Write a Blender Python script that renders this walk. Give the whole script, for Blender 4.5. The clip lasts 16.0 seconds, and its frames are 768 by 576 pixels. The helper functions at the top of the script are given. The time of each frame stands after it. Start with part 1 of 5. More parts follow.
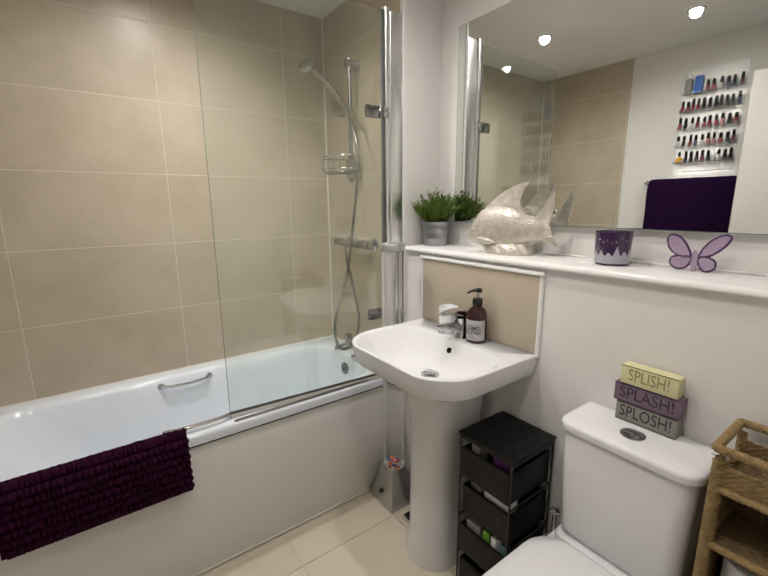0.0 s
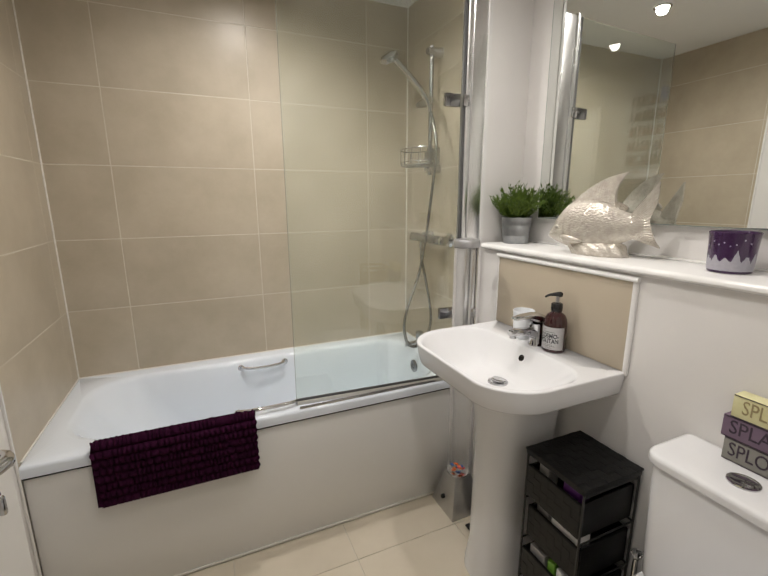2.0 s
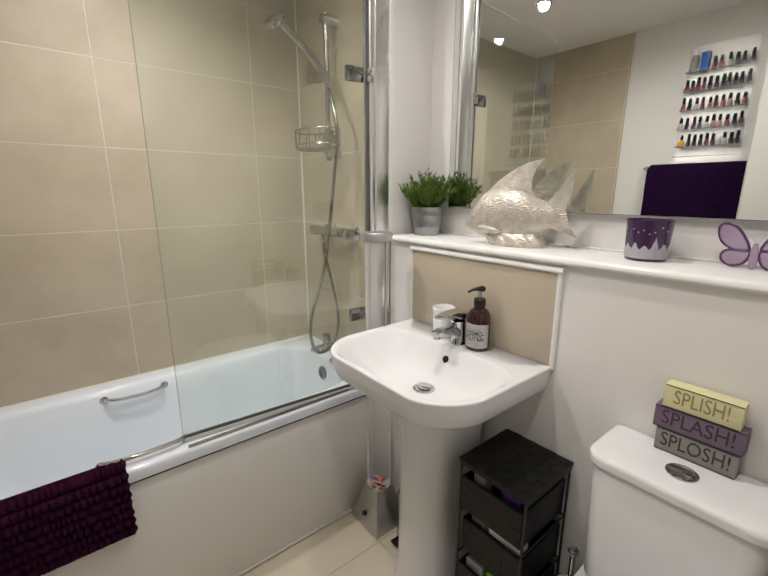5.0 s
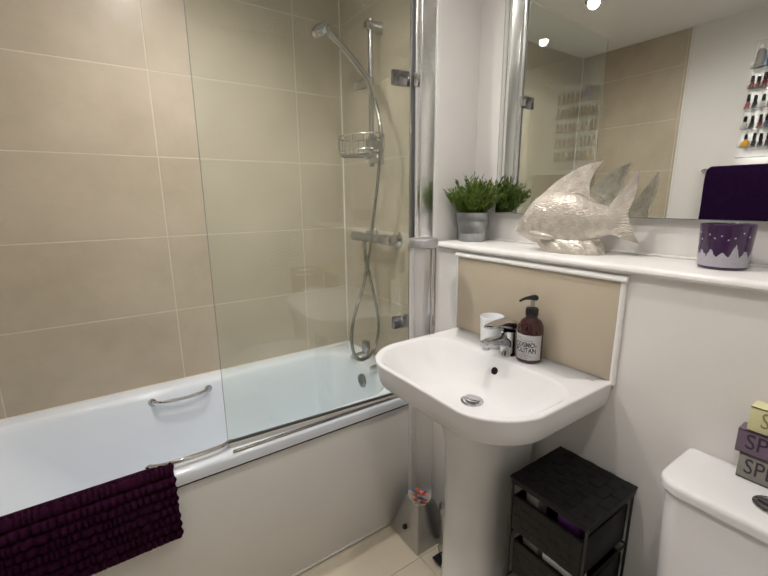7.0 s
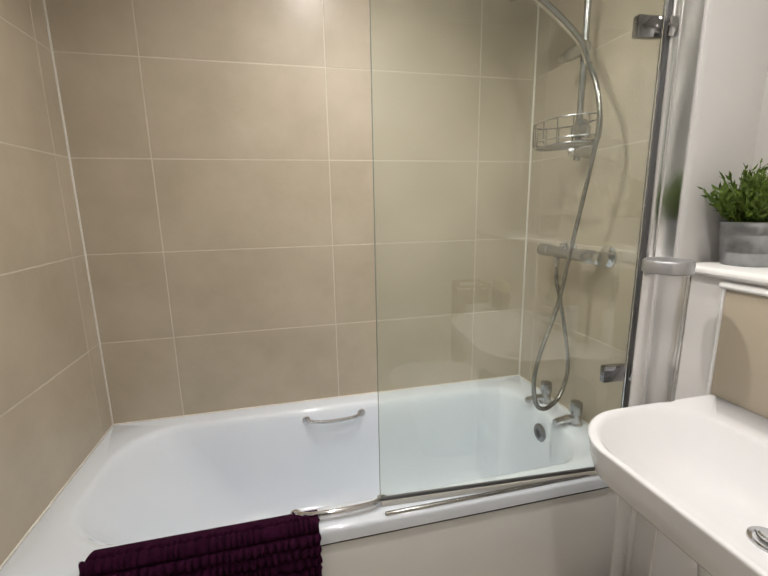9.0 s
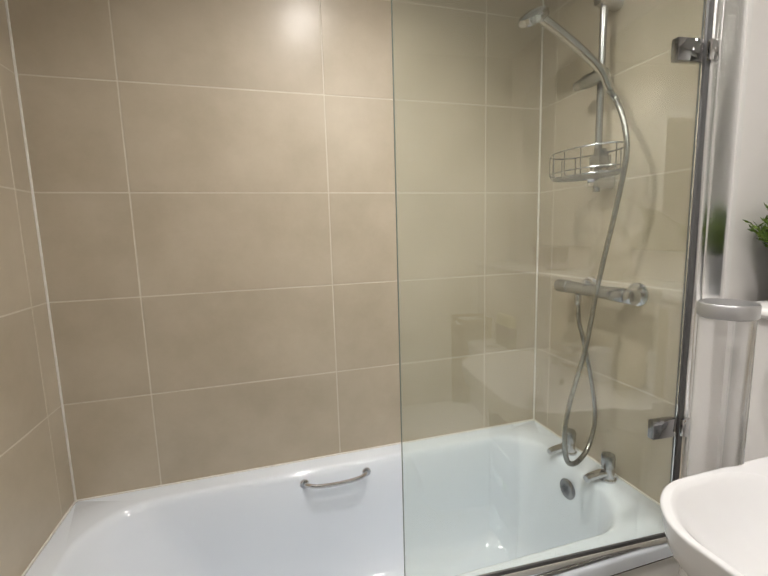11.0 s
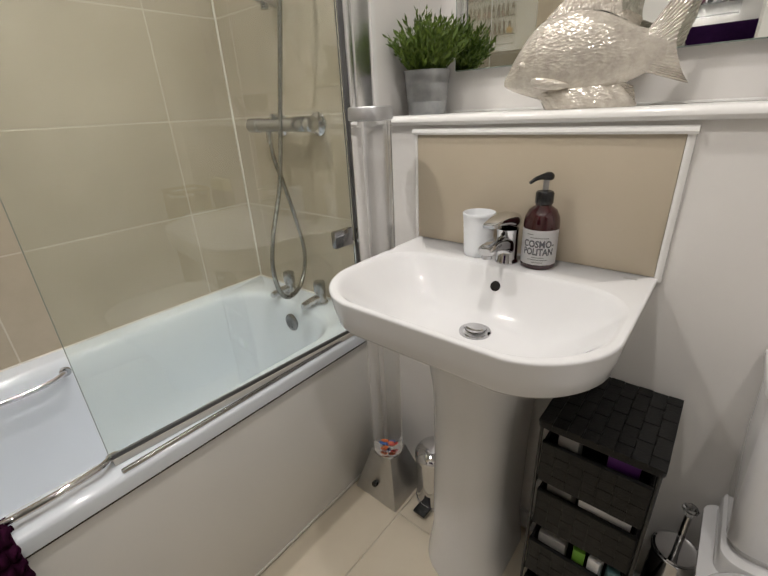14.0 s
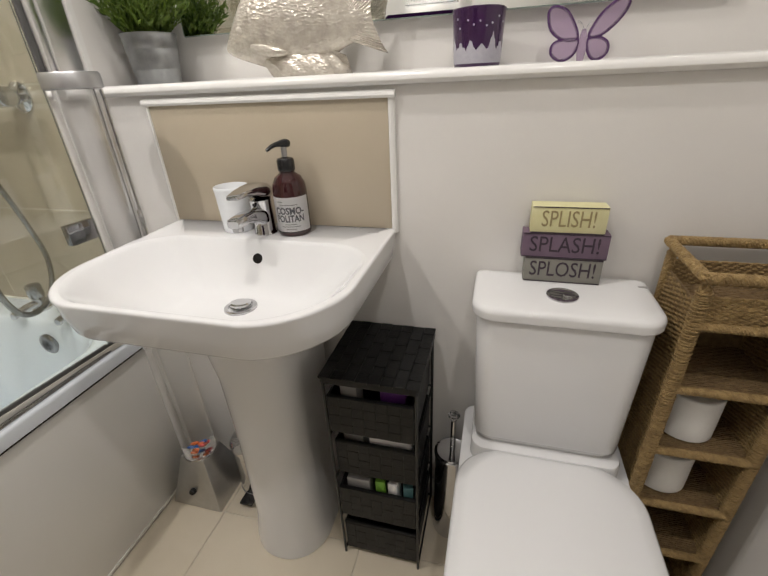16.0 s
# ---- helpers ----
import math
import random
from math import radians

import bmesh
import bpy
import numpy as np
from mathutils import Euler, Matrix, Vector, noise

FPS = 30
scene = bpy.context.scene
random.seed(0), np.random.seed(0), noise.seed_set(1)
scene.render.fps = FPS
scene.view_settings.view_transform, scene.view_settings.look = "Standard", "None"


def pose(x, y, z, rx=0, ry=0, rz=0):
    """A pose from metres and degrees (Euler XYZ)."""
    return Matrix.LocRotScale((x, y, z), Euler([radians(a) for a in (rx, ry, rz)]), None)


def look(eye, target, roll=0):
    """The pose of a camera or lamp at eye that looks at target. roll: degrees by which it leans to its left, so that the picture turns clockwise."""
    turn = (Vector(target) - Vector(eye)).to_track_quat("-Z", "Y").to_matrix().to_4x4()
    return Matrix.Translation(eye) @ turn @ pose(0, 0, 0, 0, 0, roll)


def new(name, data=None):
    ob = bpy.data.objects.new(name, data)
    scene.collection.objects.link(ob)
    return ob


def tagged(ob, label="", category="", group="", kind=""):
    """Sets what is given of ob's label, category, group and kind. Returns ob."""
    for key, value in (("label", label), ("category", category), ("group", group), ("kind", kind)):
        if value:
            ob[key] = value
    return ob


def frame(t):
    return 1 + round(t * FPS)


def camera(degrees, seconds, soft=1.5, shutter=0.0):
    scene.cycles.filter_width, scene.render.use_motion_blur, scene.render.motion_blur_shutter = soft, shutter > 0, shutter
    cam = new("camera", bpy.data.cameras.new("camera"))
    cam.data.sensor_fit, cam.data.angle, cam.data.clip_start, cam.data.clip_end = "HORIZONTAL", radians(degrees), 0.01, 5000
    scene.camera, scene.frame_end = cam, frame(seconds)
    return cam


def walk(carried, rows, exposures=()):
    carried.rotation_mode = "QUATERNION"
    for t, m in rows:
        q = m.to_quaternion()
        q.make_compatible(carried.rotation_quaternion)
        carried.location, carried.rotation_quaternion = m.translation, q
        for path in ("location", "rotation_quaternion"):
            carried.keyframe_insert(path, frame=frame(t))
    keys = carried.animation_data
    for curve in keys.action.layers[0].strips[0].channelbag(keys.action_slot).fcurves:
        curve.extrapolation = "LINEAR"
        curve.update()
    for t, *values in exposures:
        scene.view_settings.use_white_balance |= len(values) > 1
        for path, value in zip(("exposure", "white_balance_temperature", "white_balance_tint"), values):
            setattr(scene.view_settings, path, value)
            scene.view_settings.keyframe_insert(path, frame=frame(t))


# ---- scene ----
cam = camera(86.7, 16.0)
PATH = [
    (0, (-0.086, -0.083, 1.394), (1.062, 1.504, 0.989), -0.5),
    (0.5, (-0.052, -0.078, 1.391), (0.986, 1.585, 0.994), -0.5),
    (1, (-0.023, -0.076, 1.395), (0.906, 1.649, 0.992), -0.4),
    (1.5, (-0.011, -0.085, 1.394), (0.827, 1.684, 0.983), -0.3),
    (2, (-0.001, -0.071, 1.388), (0.781, 1.72, 0.963), -0.2),
    (2.5, (0.008, -0.009, 1.372), (0.793, 1.78, 0.941), 0.1),
    (3, (-0.001, 0.076, 1.368), (0.855, 1.83, 0.933), 0.3),
    (3.5, (0.01, 0.122, 1.377), (0.986, 1.811, 0.939), 0.4),
    (4, (0.037, 0.134, 1.381), (1.142, 1.74, 0.935), 0.3),
    (4.2, (0.04, 0.133, 1.379), (1.197, 1.702, 0.929), 0.4),
    (6.3, (0.05, 0.141, 1.361), (1.296, 1.635, 0.894), -0.0),
    (6.5, (0.048, 0.149, 1.356), (1.262, 1.675, 0.91), -0.0),
    (7, (0.03, 0.185, 1.37), (1.133, 1.796, 0.938), -0.4),
    (7.5, (-0.004, 0.239, 1.365), (0.964, 1.938, 0.945), -0.3),
    (8, (0.018, 0.321, 1.348), (0.788, 2.121, 0.936), -0.5),
    (8.5, (0.056, 0.42, 1.358), (0.604, 2.299, 0.944), -0.8),
    (8.7, (0.076, 0.461, 1.363), (0.536, 2.363, 0.949), -0.9),
    (10.8, (0.039, 0.669, 1.386), (0.482, 2.604, 1.144), -1.5),
    (11, (0.026, 0.682, 1.394), (0.579, 2.585, 1.128), -1.6),
    (11.5, (0.044, 0.698, 1.373), (0.831, 2.506, 1.038), -2.1),
    (12, (0.092, 0.688, 1.345), (1.056, 2.385, 0.909), -2.5),
    (12.5, (0.132, 0.678, 1.311), (1.234, 2.256, 0.769), -2.6),
    (13, (0.15, 0.662, 1.276), (1.353, 2.125, 0.633), -2.7),
    (13.5, (0.157, 0.641, 1.244), (1.457, 1.97, 0.507), -2.8),
    (14, (0.173, 0.6, 1.222), (1.562, 1.796, 0.421), -2.9),
    (14.5, (0.188, 0.564, 1.213), (1.676, 1.596, 0.363), -3.0),
    (15, (0.205, 0.524, 1.203), (1.788, 1.378, 0.326), -3.0),
    (15.5, (0.223, 0.491, 1.197), (1.877, 1.164, 0.296), -3.0),
    (16, (0.234, 0.455, 1.19), (1.946, 0.948, 0.281), -2.8),
]
EXPOSURES = [(0.0, 0.0), (4.0, 0.0), (7.0, -0.03), (8.5, 0.0), (11.0, 0.04), (11.5, -0.06), (12.0, -0.19), (12.5, -0.29), (13.0, -0.26), (13.5, -0.21), (14.0, -0.17), (14.5, -0.15), (15.0, -0.12), (15.5, -0.05), (16.0, -0.01)]
walk(cam, [(t, look(eye, target, roll)) for t, eye, target, roll in PATH], EXPOSURES)

# ---------------------------------------------------------------- light
world = bpy.data.worlds.new("world")
scene.world = world
world.use_nodes = True
world.node_tree.nodes["Background"].inputs[0].default_value = (0.9, 0.92, 1.0, 1)
world.node_tree.nodes["Background"].inputs[1].default_value = 0.02
LAMP_COL = (1.0, 0.95, 0.912)
# place and power of the four ceiling lamps: over the bath, the basin, the door side and the toilet
LAMPS = [(0.25, 1.55, 37.0), (0.71, 0.91, 25.0), (-0.08, 0.88, 8.0), (0.25, 0.25, 21.0)]

# plan, in metres
FLOOR, CEIL = 0.0, 2.38
XL, XR, YB, YF = -0.597, 1.092, 2.10, -0.12
XBOX, XMIR = 1.10, 1.302
MIRROR_X = 1.285
LEDGE = 1.205
YRET = 1.39
RIM = 0.583


# ---------------------------------------------------------------- materials
def material(name, col, rough=0.5, metal=0.0, col2=None, scale=6.0, amount=0.5, bump=0.0, bump_scale=80.0,
             ior=1.5, trans=0.0, coat=0.0, rough_var=0.0, spread=0.0, sheen=0.0):
    m = bpy.data.materials.new(name)
    m.use_nodes = True
    nt = m.node_tree
    p = nt.nodes["Principled BSDF"]
    p.inputs["Base Color"].default_value = (*col, 1)
    p.inputs["Roughness"].default_value = rough
    p.inputs["Metallic"].default_value = metal
    p.inputs["IOR"].default_value = ior
    p.inputs["Transmission Weight"].default_value = trans
    p.inputs["Coat Weight"].default_value = coat
    p.inputs["Sheen Weight"].default_value = sheen
    tc = nt.nodes.new("ShaderNodeTexCoord")
    geo = nt.nodes.new("ShaderNodeNewGeometry")
    if col2:
        n = nt.nodes.new("ShaderNodeTexNoise")
        n.inputs["Scale"].default_value = scale
        n.inputs["Detail"].default_value = 6
        n.inputs["Roughness"].default_value = 0.62
        nt.links.new(geo.outputs["Position"], n.inputs["Vector"])
        ramp = nt.nodes.new("ShaderNodeValToRGB")
        ramp.color_ramp.elements[0].position = 0.5 - amount / 2
        ramp.color_ramp.elements[1].position = 0.5 + amount / 2
        ramp.color_ramp.elements[0].color = (*col, 1)
        ramp.color_ramp.elements[1].color = (*col2, 1)
        nt.links.new(n.outputs["Fac"], ramp.inputs["Fac"])
        out = ramp.outputs["Color"]
        if spread:
            oi = nt.nodes.new("ShaderNodeObjectInfo")
            mr = nt.nodes.new("ShaderNodeMapRange")
            mr.inputs["To Min"].default_value = 1 - spread
            mr.inputs["To Max"].default_value = 1 + spread
            nt.links.new(oi.outputs["Random"], mr.inputs["Value"])
            mix = nt.nodes.new("ShaderNodeVectorMath")
            mix.operation = "SCALE"
            nt.links.new(out, mix.inputs[0])
            nt.links.new(mr.outputs["Result"], mix.inputs["Scale"])
            out = mix.outputs["Vector"]
        nt.links.new(out, p.inputs["Base Color"])
    if rough_var:
        n2 = nt.nodes.new("ShaderNodeTexNoise")
        n2.inputs["Scale"].default_value = 9.0
        n2.inputs["Detail"].default_value = 5
        nt.links.new(geo.outputs["Position"], n2.inputs["Vector"])
        mr2 = nt.nodes.new("ShaderNodeMapRange")
        mr2.inputs["To Min"].default_value = max(0.0, rough - rough_var)
        mr2.inputs["To Max"].default_value = rough + rough_var
        nt.links.new(n2.outputs["Fac"], mr2.inputs["Value"])
        nt.links.new(mr2.outputs["Result"], p.inputs["Roughness"])
    if bump:
        n3 = nt.nodes.new("ShaderNodeTexNoise")
        n3.inputs["Scale"].default_value = bump_scale
        n3.inputs["Detail"].default_value = 4
        nt.links.new(geo.outputs["Position"], n3.inputs["Vector"])
        b = nt.nodes.new("ShaderNodeBump")
        b.inputs["Strength"].default_value = bump
        b.inputs["Distance"].default_value = 0.004
        nt.links.new(n3.outputs["Fac"], b.inputs["Height"])
        nt.links.new(b.outputs["Normal"], p.inputs["Normal"])
    return m


def glowing(name, col, strength):
    m = bpy.data.materials.new(name)
    m.use_nodes = True
    p = m.node_tree.nodes["Principled BSDF"]
    p.inputs["Base Color"].default_value = (0.9, 0.9, 0.9, 1)
    p.inputs["Emission Color"].default_value = (*col, 1)
    p.inputs["Emission Strength"].default_value = strength
    return m


M_PAINT = material("wall_paint", (0.73, 0.71, 0.685), 0.50, col2=(0.78, 0.76, 0.735), scale=2.5, amount=0.6, bump=0.05, bump_scale=220)
M_CEIL = material("ceiling_paint", (0.78, 0.77, 0.74), 0.7, col2=(0.82, 0.81, 0.78), scale=3, bump=0.05, bump_scale=200)
M_GLOSS = material("gloss_white_paint", (0.80, 0.79, 0.77), 0.22, col2=(0.84, 0.83, 0.81), scale=4, bump=0.03, bump_scale=60, rough_var=0.06)
M_TILE = material("beige_tile", (0.395, 0.337, 0.248), 0.36, col2=(0.535, 0.468, 0.362), scale=4.2, amount=0.60, bump=0.012, bump_scale=14, rough_var=0.07, spread=0.03)
M_SPLASH = material("splashback_tile", (0.45, 0.385, 0.285), 0.33, col2=(0.50, 0.435, 0.335), scale=3.0, amount=0.7, bump=0.02, bump_scale=30, rough_var=0.05)
M_GROUT = material("cream_grout", (0.66, 0.62, 0.53), 0.8, col2=(0.54, 0.49, 0.40), scale=14, amount=0.6, bump=0.2, bump_scale=300)
M_SEAL = material("white_sealant", (0.80, 0.78, 0.74), 0.45, col2=(0.72, 0.69, 0.62), scale=20)
M_FLOOR = material("cream_floor_tile", (0.60, 0.53, 0.41), 0.35, col2=(0.68, 0.61, 0.49), scale=5, amount=0.7, bump=0.03, bump_scale=40, rough_var=0.08, spread=0.03)
M_CERAMIC = material("white_ceramic", (0.735, 0.735, 0.74), 0.03, col2=(0.755, 0.755, 0.76), scale=2, ior=1.55)
M_ACRYL = material("white_bath_acrylic", (0.735, 0.785, 0.845), 0.09, col2=(0.76, 0.81, 0.865), scale=2, coat=0.2, rough_var=0.03)
M_PANEL = material("white_bath_panel", (0.74, 0.73, 0.70), 0.13, col2=(0.77, 0.76, 0.73), scale=2, rough_var=0.05)
M_CHROME = material("polished_chrome", (0.66, 0.66, 0.67), 0.05, 1.0, col2=(0.60, 0.60, 0.61), scale=30, rough_var=0.04)
M_SATIN = material("satin_chrome", (0.50, 0.50, 0.50), 0.22, 1.0, col2=(0.42, 0.42, 0.42), scale=24, rough_var=0.06)
M_BRIGHT = material("bright_aluminium", (0.86, 0.86, 0.86), 0.24, 1.0, col2=(0.80, 0.80, 0.80), scale=20, rough_var=0.05)
M_HOSE = material("ribbed_steel_hose", (0.50, 0.49, 0.45), 0.24, 1.0, col2=(0.30, 0.30, 0.29), scale=60)
M_DARKCHROME = material("dark_mirror_chrome", (0.34, 0.34, 0.35), 0.05, 1.0, col2=(0.32, 0.32, 0.33), scale=20)
M_CAP = material("satin_silver_cap", (0.55, 0.55, 0.56), 0.38, 0.9, col2=(0.50, 0.50, 0.51), scale=30)
M_STEEL = material("brushed_steel", (0.56, 0.56, 0.56), 0.36, 1.0, col2=(0.50, 0.50, 0.50), scale=40, bump=0.05, bump_scale=300)
M_ZINC = material("galvanised_zinc", (0.29, 0.30, 0.305), 0.36, 1.0, col2=(0.38, 0.39, 0.395), scale=34, amount=0.4, rough_var=0.1)
M_GLASS = material("screen_glass", (0.90, 0.955, 0.915), 0.0, trans=1.0, ior=1.62)
M_CLEAR = material("clear_acrylic", (0.97, 0.97, 0.97), 0.01, trans=1.0, ior=1.36)
M_CRYSTAL = material("clear_crystal", (0.96, 0.96, 0.97), 0.0, trans=1.0, ior=1.5)
M_MIRROR = material("mirror_silver", (0.86, 0.88, 0.86), 0.0, 1.0)
M_GEDGE = material("glass_edge_green", (0.24, 0.29, 0.26), 0.12)
M_RUBBER = material("grey_seal", (0.09, 0.09, 0.09), 0.45)
M_SEALCLEAR = material("milky_seal", (0.60, 0.58, 0.53), 0.2)
M_BLACK = material("black_plastic", (0.010, 0.010, 0.011), 0.22)
M_WEAVE = material("black_woven_strap", (0.003, 0.003, 0.003), 0.38, col2=(0.009, 0.009, 0.009), scale=70, amount=0.5, bump=0.3, bump_scale=260, spread=0.10, ior=1.34)
M_WIRE = material("black_wire", (0.012, 0.012, 0.012), 0.35)
M_MAT = material("plum_chenille", (0.022, 0.004, 0.014), 0.95, col2=(0.044, 0.008, 0.030), scale=60, amount=0.6, bump=0.8, bump_scale=420, ior=1.12)
M_TOWEL = material("purple_towel", (0.013, 0.003, 0.022), 0.95, col2=(0.022, 0.006, 0.034), scale=50, bump=0.8, bump_scale=500, ior=1.15)
M_LEAF = material("green_leaf", (0.022, 0.060, 0.007), 0.5, col2=(0.155, 0.225, 0.028), scale=55, amount=0.5, ior=1.4)
M_SOIL = material("dark_moss", (0.02, 0.025, 0.012), 0.95, col2=(0.035, 0.03, 0.015), scale=60, bump=0.6)
M_PEARL = material("pearl_capiz", (0.46, 0.42, 0.365), 0.20, 0.30, col2=(0.74, 0.69, 0.60), scale=40, amount=0.5, bump=0.25, bump_scale=110, coat=0.6, rough_var=0.1)


def add_scales(m, scale, strength):
    nt = m.node_tree
    p = nt.nodes["Principled BSDF"]
    geo = nt.nodes.new("ShaderNodeNewGeometry")
    mp = nt.nodes.new("ShaderNodeMapping")
    mp.inputs["Scale"].default_value = (1.0, 1.0, 1.9)
    v = nt.nodes.new("ShaderNodeTexVoronoi")
    v.inputs["Scale"].default_value = scale
    bmp = nt.nodes.new("ShaderNodeBump")
    bmp.inputs["Strength"].default_value = strength
    bmp.inputs["Distance"].default_value = 0.004
    nt.links.new(geo.outputs["Position"], mp.inputs["Vector"])
    nt.links.new(mp.outputs["Vector"], v.inputs["Vector"])
    nt.links.new(v.outputs["Distance"], bmp.inputs["Height"])
    nt.links.new(bmp.outputs["Normal"], p.inputs["Normal"])
    return m


add_scales(M_PEARL, 105.0, 0.38)
M_PURPLEGLASS = material("purple_glass", (0.050, 0.010, 0.075), 0.16, col2=(0.070, 0.016, 0.100), scale=8, trans=0.35, coat=0.4)
M_FROST = material("silver_frost_print", (0.44, 0.43, 0.47), 0.5, col2=(0.36, 0.35, 0.40), scale=120)
M_LILAC = material("lilac_acrylic", (0.66, 0.52, 0.70), 0.05, trans=0.80, ior=1.45, coat=0.3)
M_LILACRIM = material("dark_lilac_acrylic", (0.16, 0.07, 0.22), 0.06, trans=0.45, ior=1.45)
M_BOTTLE = material("dark_red_soap_bottle", (0.026, 0.0035, 0.005), 0.06, col2=(0.036, 0.005, 0.007), scale=6, coat=0.5)
M_LABEL = material("white_paper_label", (0.82, 0.81, 0.81), 0.4, col2=(0.85, 0.84, 0.84), scale=10)
M_INK = material("grey_ink", (0.09, 0.09, 0.10), 0.6)
M_CUP = material("white_ribbed_cup", (0.74, 0.76, 0.78), 0.3, col2=(0.78, 0.80, 0.82), scale=6)
M_YELLOWWOOD = material("distressed_cream_wood", (0.62, 0.58, 0.30), 0.6, col2=(0.70, 0.67, 0.42), scale=30, bump=0.2, bump_scale=120)
M_MAUVEWOOD = material("distressed_mauve_wood", (0.140, 0.090, 0.135), 0.6, col2=(0.18, 0.125, 0.175), scale=30, bump=0.2, bump_scale=120)
M_GREYWOOD = material("distressed_grey_wood", (0.20, 0.195, 0.17), 0.6, col2=(0.26, 0.25, 0.22), scale=30, bump=0.2, bump_scale=120)
M_LETTERBROWN = material("brown_letters", (0.30, 0.24, 0.12), 0.7)
M_LETTERDARK = material("dark_letters", (0.045, 0.030, 0.045), 0.7)
M_ROPE = material("seagrass_rope", (0.15, 0.088, 0.030), 0.6, col2=(0.42, 0.29, 0.120), scale=75, amount=0.6, bump=0.9, bump_scale=300)
M_ROPEDARK = material("seagrass_weave", (0.11, 0.066, 0.030), 0.8, col2=(0.28, 0.185, 0.085), scale=90, amount=0.6, bump=0.9, bump_scale=320)
M_PAPER = material("toilet_paper", (0.80, 0.79, 0.77), 0.9, col2=(0.75, 0.74, 0.72), scale=30, bump=0.15, bump_scale=150)
M_CARD = material("brown_card", (0.30, 0.21, 0.13), 0.9)
M_DOOR = material("white_door_paint", (0.70, 0.68, 0.64), 0.35, col2=(0.74, 0.72, 0.68), scale=3, bump=0.03, bump_scale=90)
M_LAMPGLASS = glowing("downlight_glow", (1.0, 0.93, 0.84), 90.0)
M_PURPLEBOX = material("purple_carton", (0.10, 0.02, 0.16), 0.4)
M_GREEN = material("lime_plastic", (0.15, 0.34, 0.04), 0.4)
M_TEAL = material("teal_plastic", (0.09, 0.20, 0.21), 0.4)
M_GREYP = material("grey_plastic", (0.30, 0.29, 0.28), 0.4)
M_ORANGE = material("orange_plastic", (0.75, 0.16, 0.03), 0.3)
M_PINK = material("coral_plastic", (0.72, 0.10, 0.10), 0.3)
M_BLUE = material("blue_plastic", (0.03, 0.12, 0.42), 0.3)
M_AMBER = material("amber_oil", (0.65, 0.33, 0.02), 0.1, coat=0.5)


# ---------------------------------------------------------------- builders
def part(name, bm, mat, parent=None, label="", smooth=True, sharp=38):
    me = bpy.data.meshes.new(name)
    bmesh.ops.recalc_face_normals(bm, faces=bm.faces[:])
    bm.to_mesh(me)
    bm.free()
    me.materials.append(mat)
    if smooth:
        me.polygons.foreach_set("use_smooth", [True] * len(me.polygons))
        me.set_sharp_from_angle(angle=radians(sharp))
    return link(name, me, parent, label)


def link(name, me, parent=None, label=""):
    ob = new(name, me)
    if parent is not None:
        ob.parent = parent
        m = Matrix.Identity(4)
        p = parent
        while p is not None:
            m = p.matrix_basis.inverted() @ m if p.parent is None else m
            p = p.parent
        ob.matrix_parent_inverse = m if parent.parent is None else Matrix.Identity(4)
    if label:
        ob["label"] = label
    return ob


def thing(name, base, label, category, group=""):
    ob = new(name)
    ob.empty_display_size = 0.05
    ob.matrix_basis = Matrix.Translation(base)
    return tagged(ob, label, category, group)


def box(x0, x1, y0, y1, z0, z1, bevel=0.0, seg=2, bm=None):
    bm = bm or bmesh.new()
    vs = bmesh.ops.create_cube(bm, size=1.0)["verts"]
    for v in vs:
        v.co = Vector(((x0 + x1) / 2 + v.co.x * (x1 - x0), (y0 + y1) / 2 + v.co.y * (y1 - y0), (z0 + z1) / 2 + v.co.z * (z1 - z0)))
    if bevel:
        edges = list({e for v in vs for e in v.link_edges})
        bmesh.ops.bevel(bm, geom=edges, offset=bevel, segments=seg, profile=0.5, affect="EDGES")
    return bm


def rrect(x0, x1, y0, y1, r, z, n=7):
    """Rounded rectangle, anticlockwise; r: one radius, or four (x0y0, x1y0, x1y1, x0y1)."""
    rs = r if isinstance(r, (tuple, list)) else (r, r, r, r)
    pts = []
    for (cx, cy, a0), q in zip(((x0, y0, 180), (x1, y0, 270), (x1, y1, 0), (x0, y1, 90)), rs):
        sx, sy = (1 if cx == x0 else -1), (1 if cy == y0 else -1)
        for i in range(n + 1):
            a = radians(a0 + 90 * i / n)
            pts.append(Vector((cx + sx * q + q * math.cos(a), cy + sy * q + q * math.sin(a), z)))
    return pts


def loft(loops, first=True, last=True, bm=None):
    bm = bm or bmesh.new()
    rows = [[bm.verts.new(p) for p in lp] for lp in loops]
    n = len(rows[0])
    for a, b in zip(rows, rows[1:]):
        for i in range(n):
            j = (i + 1) % n
            bm.faces.new((a[i], a[j], b[j], b[i]))
    if first:
        bm.faces.new(rows[0][::-1])
    if last:
        bm.faces.new(rows[-1])
    return bm


def ring(c, r, seg=24, axis="z", ry=None):
    out = []
    for i in range(seg):
        a = 2 * math.pi * i / seg
        u, v = r * math.cos(a), (ry or r) * math.sin(a)
        out.append(Vector(c) + {"z": Vector((u, v, 0)), "x": Vector((0, u, v)), "y": Vector((u, 0, v))}[axis])
    return out


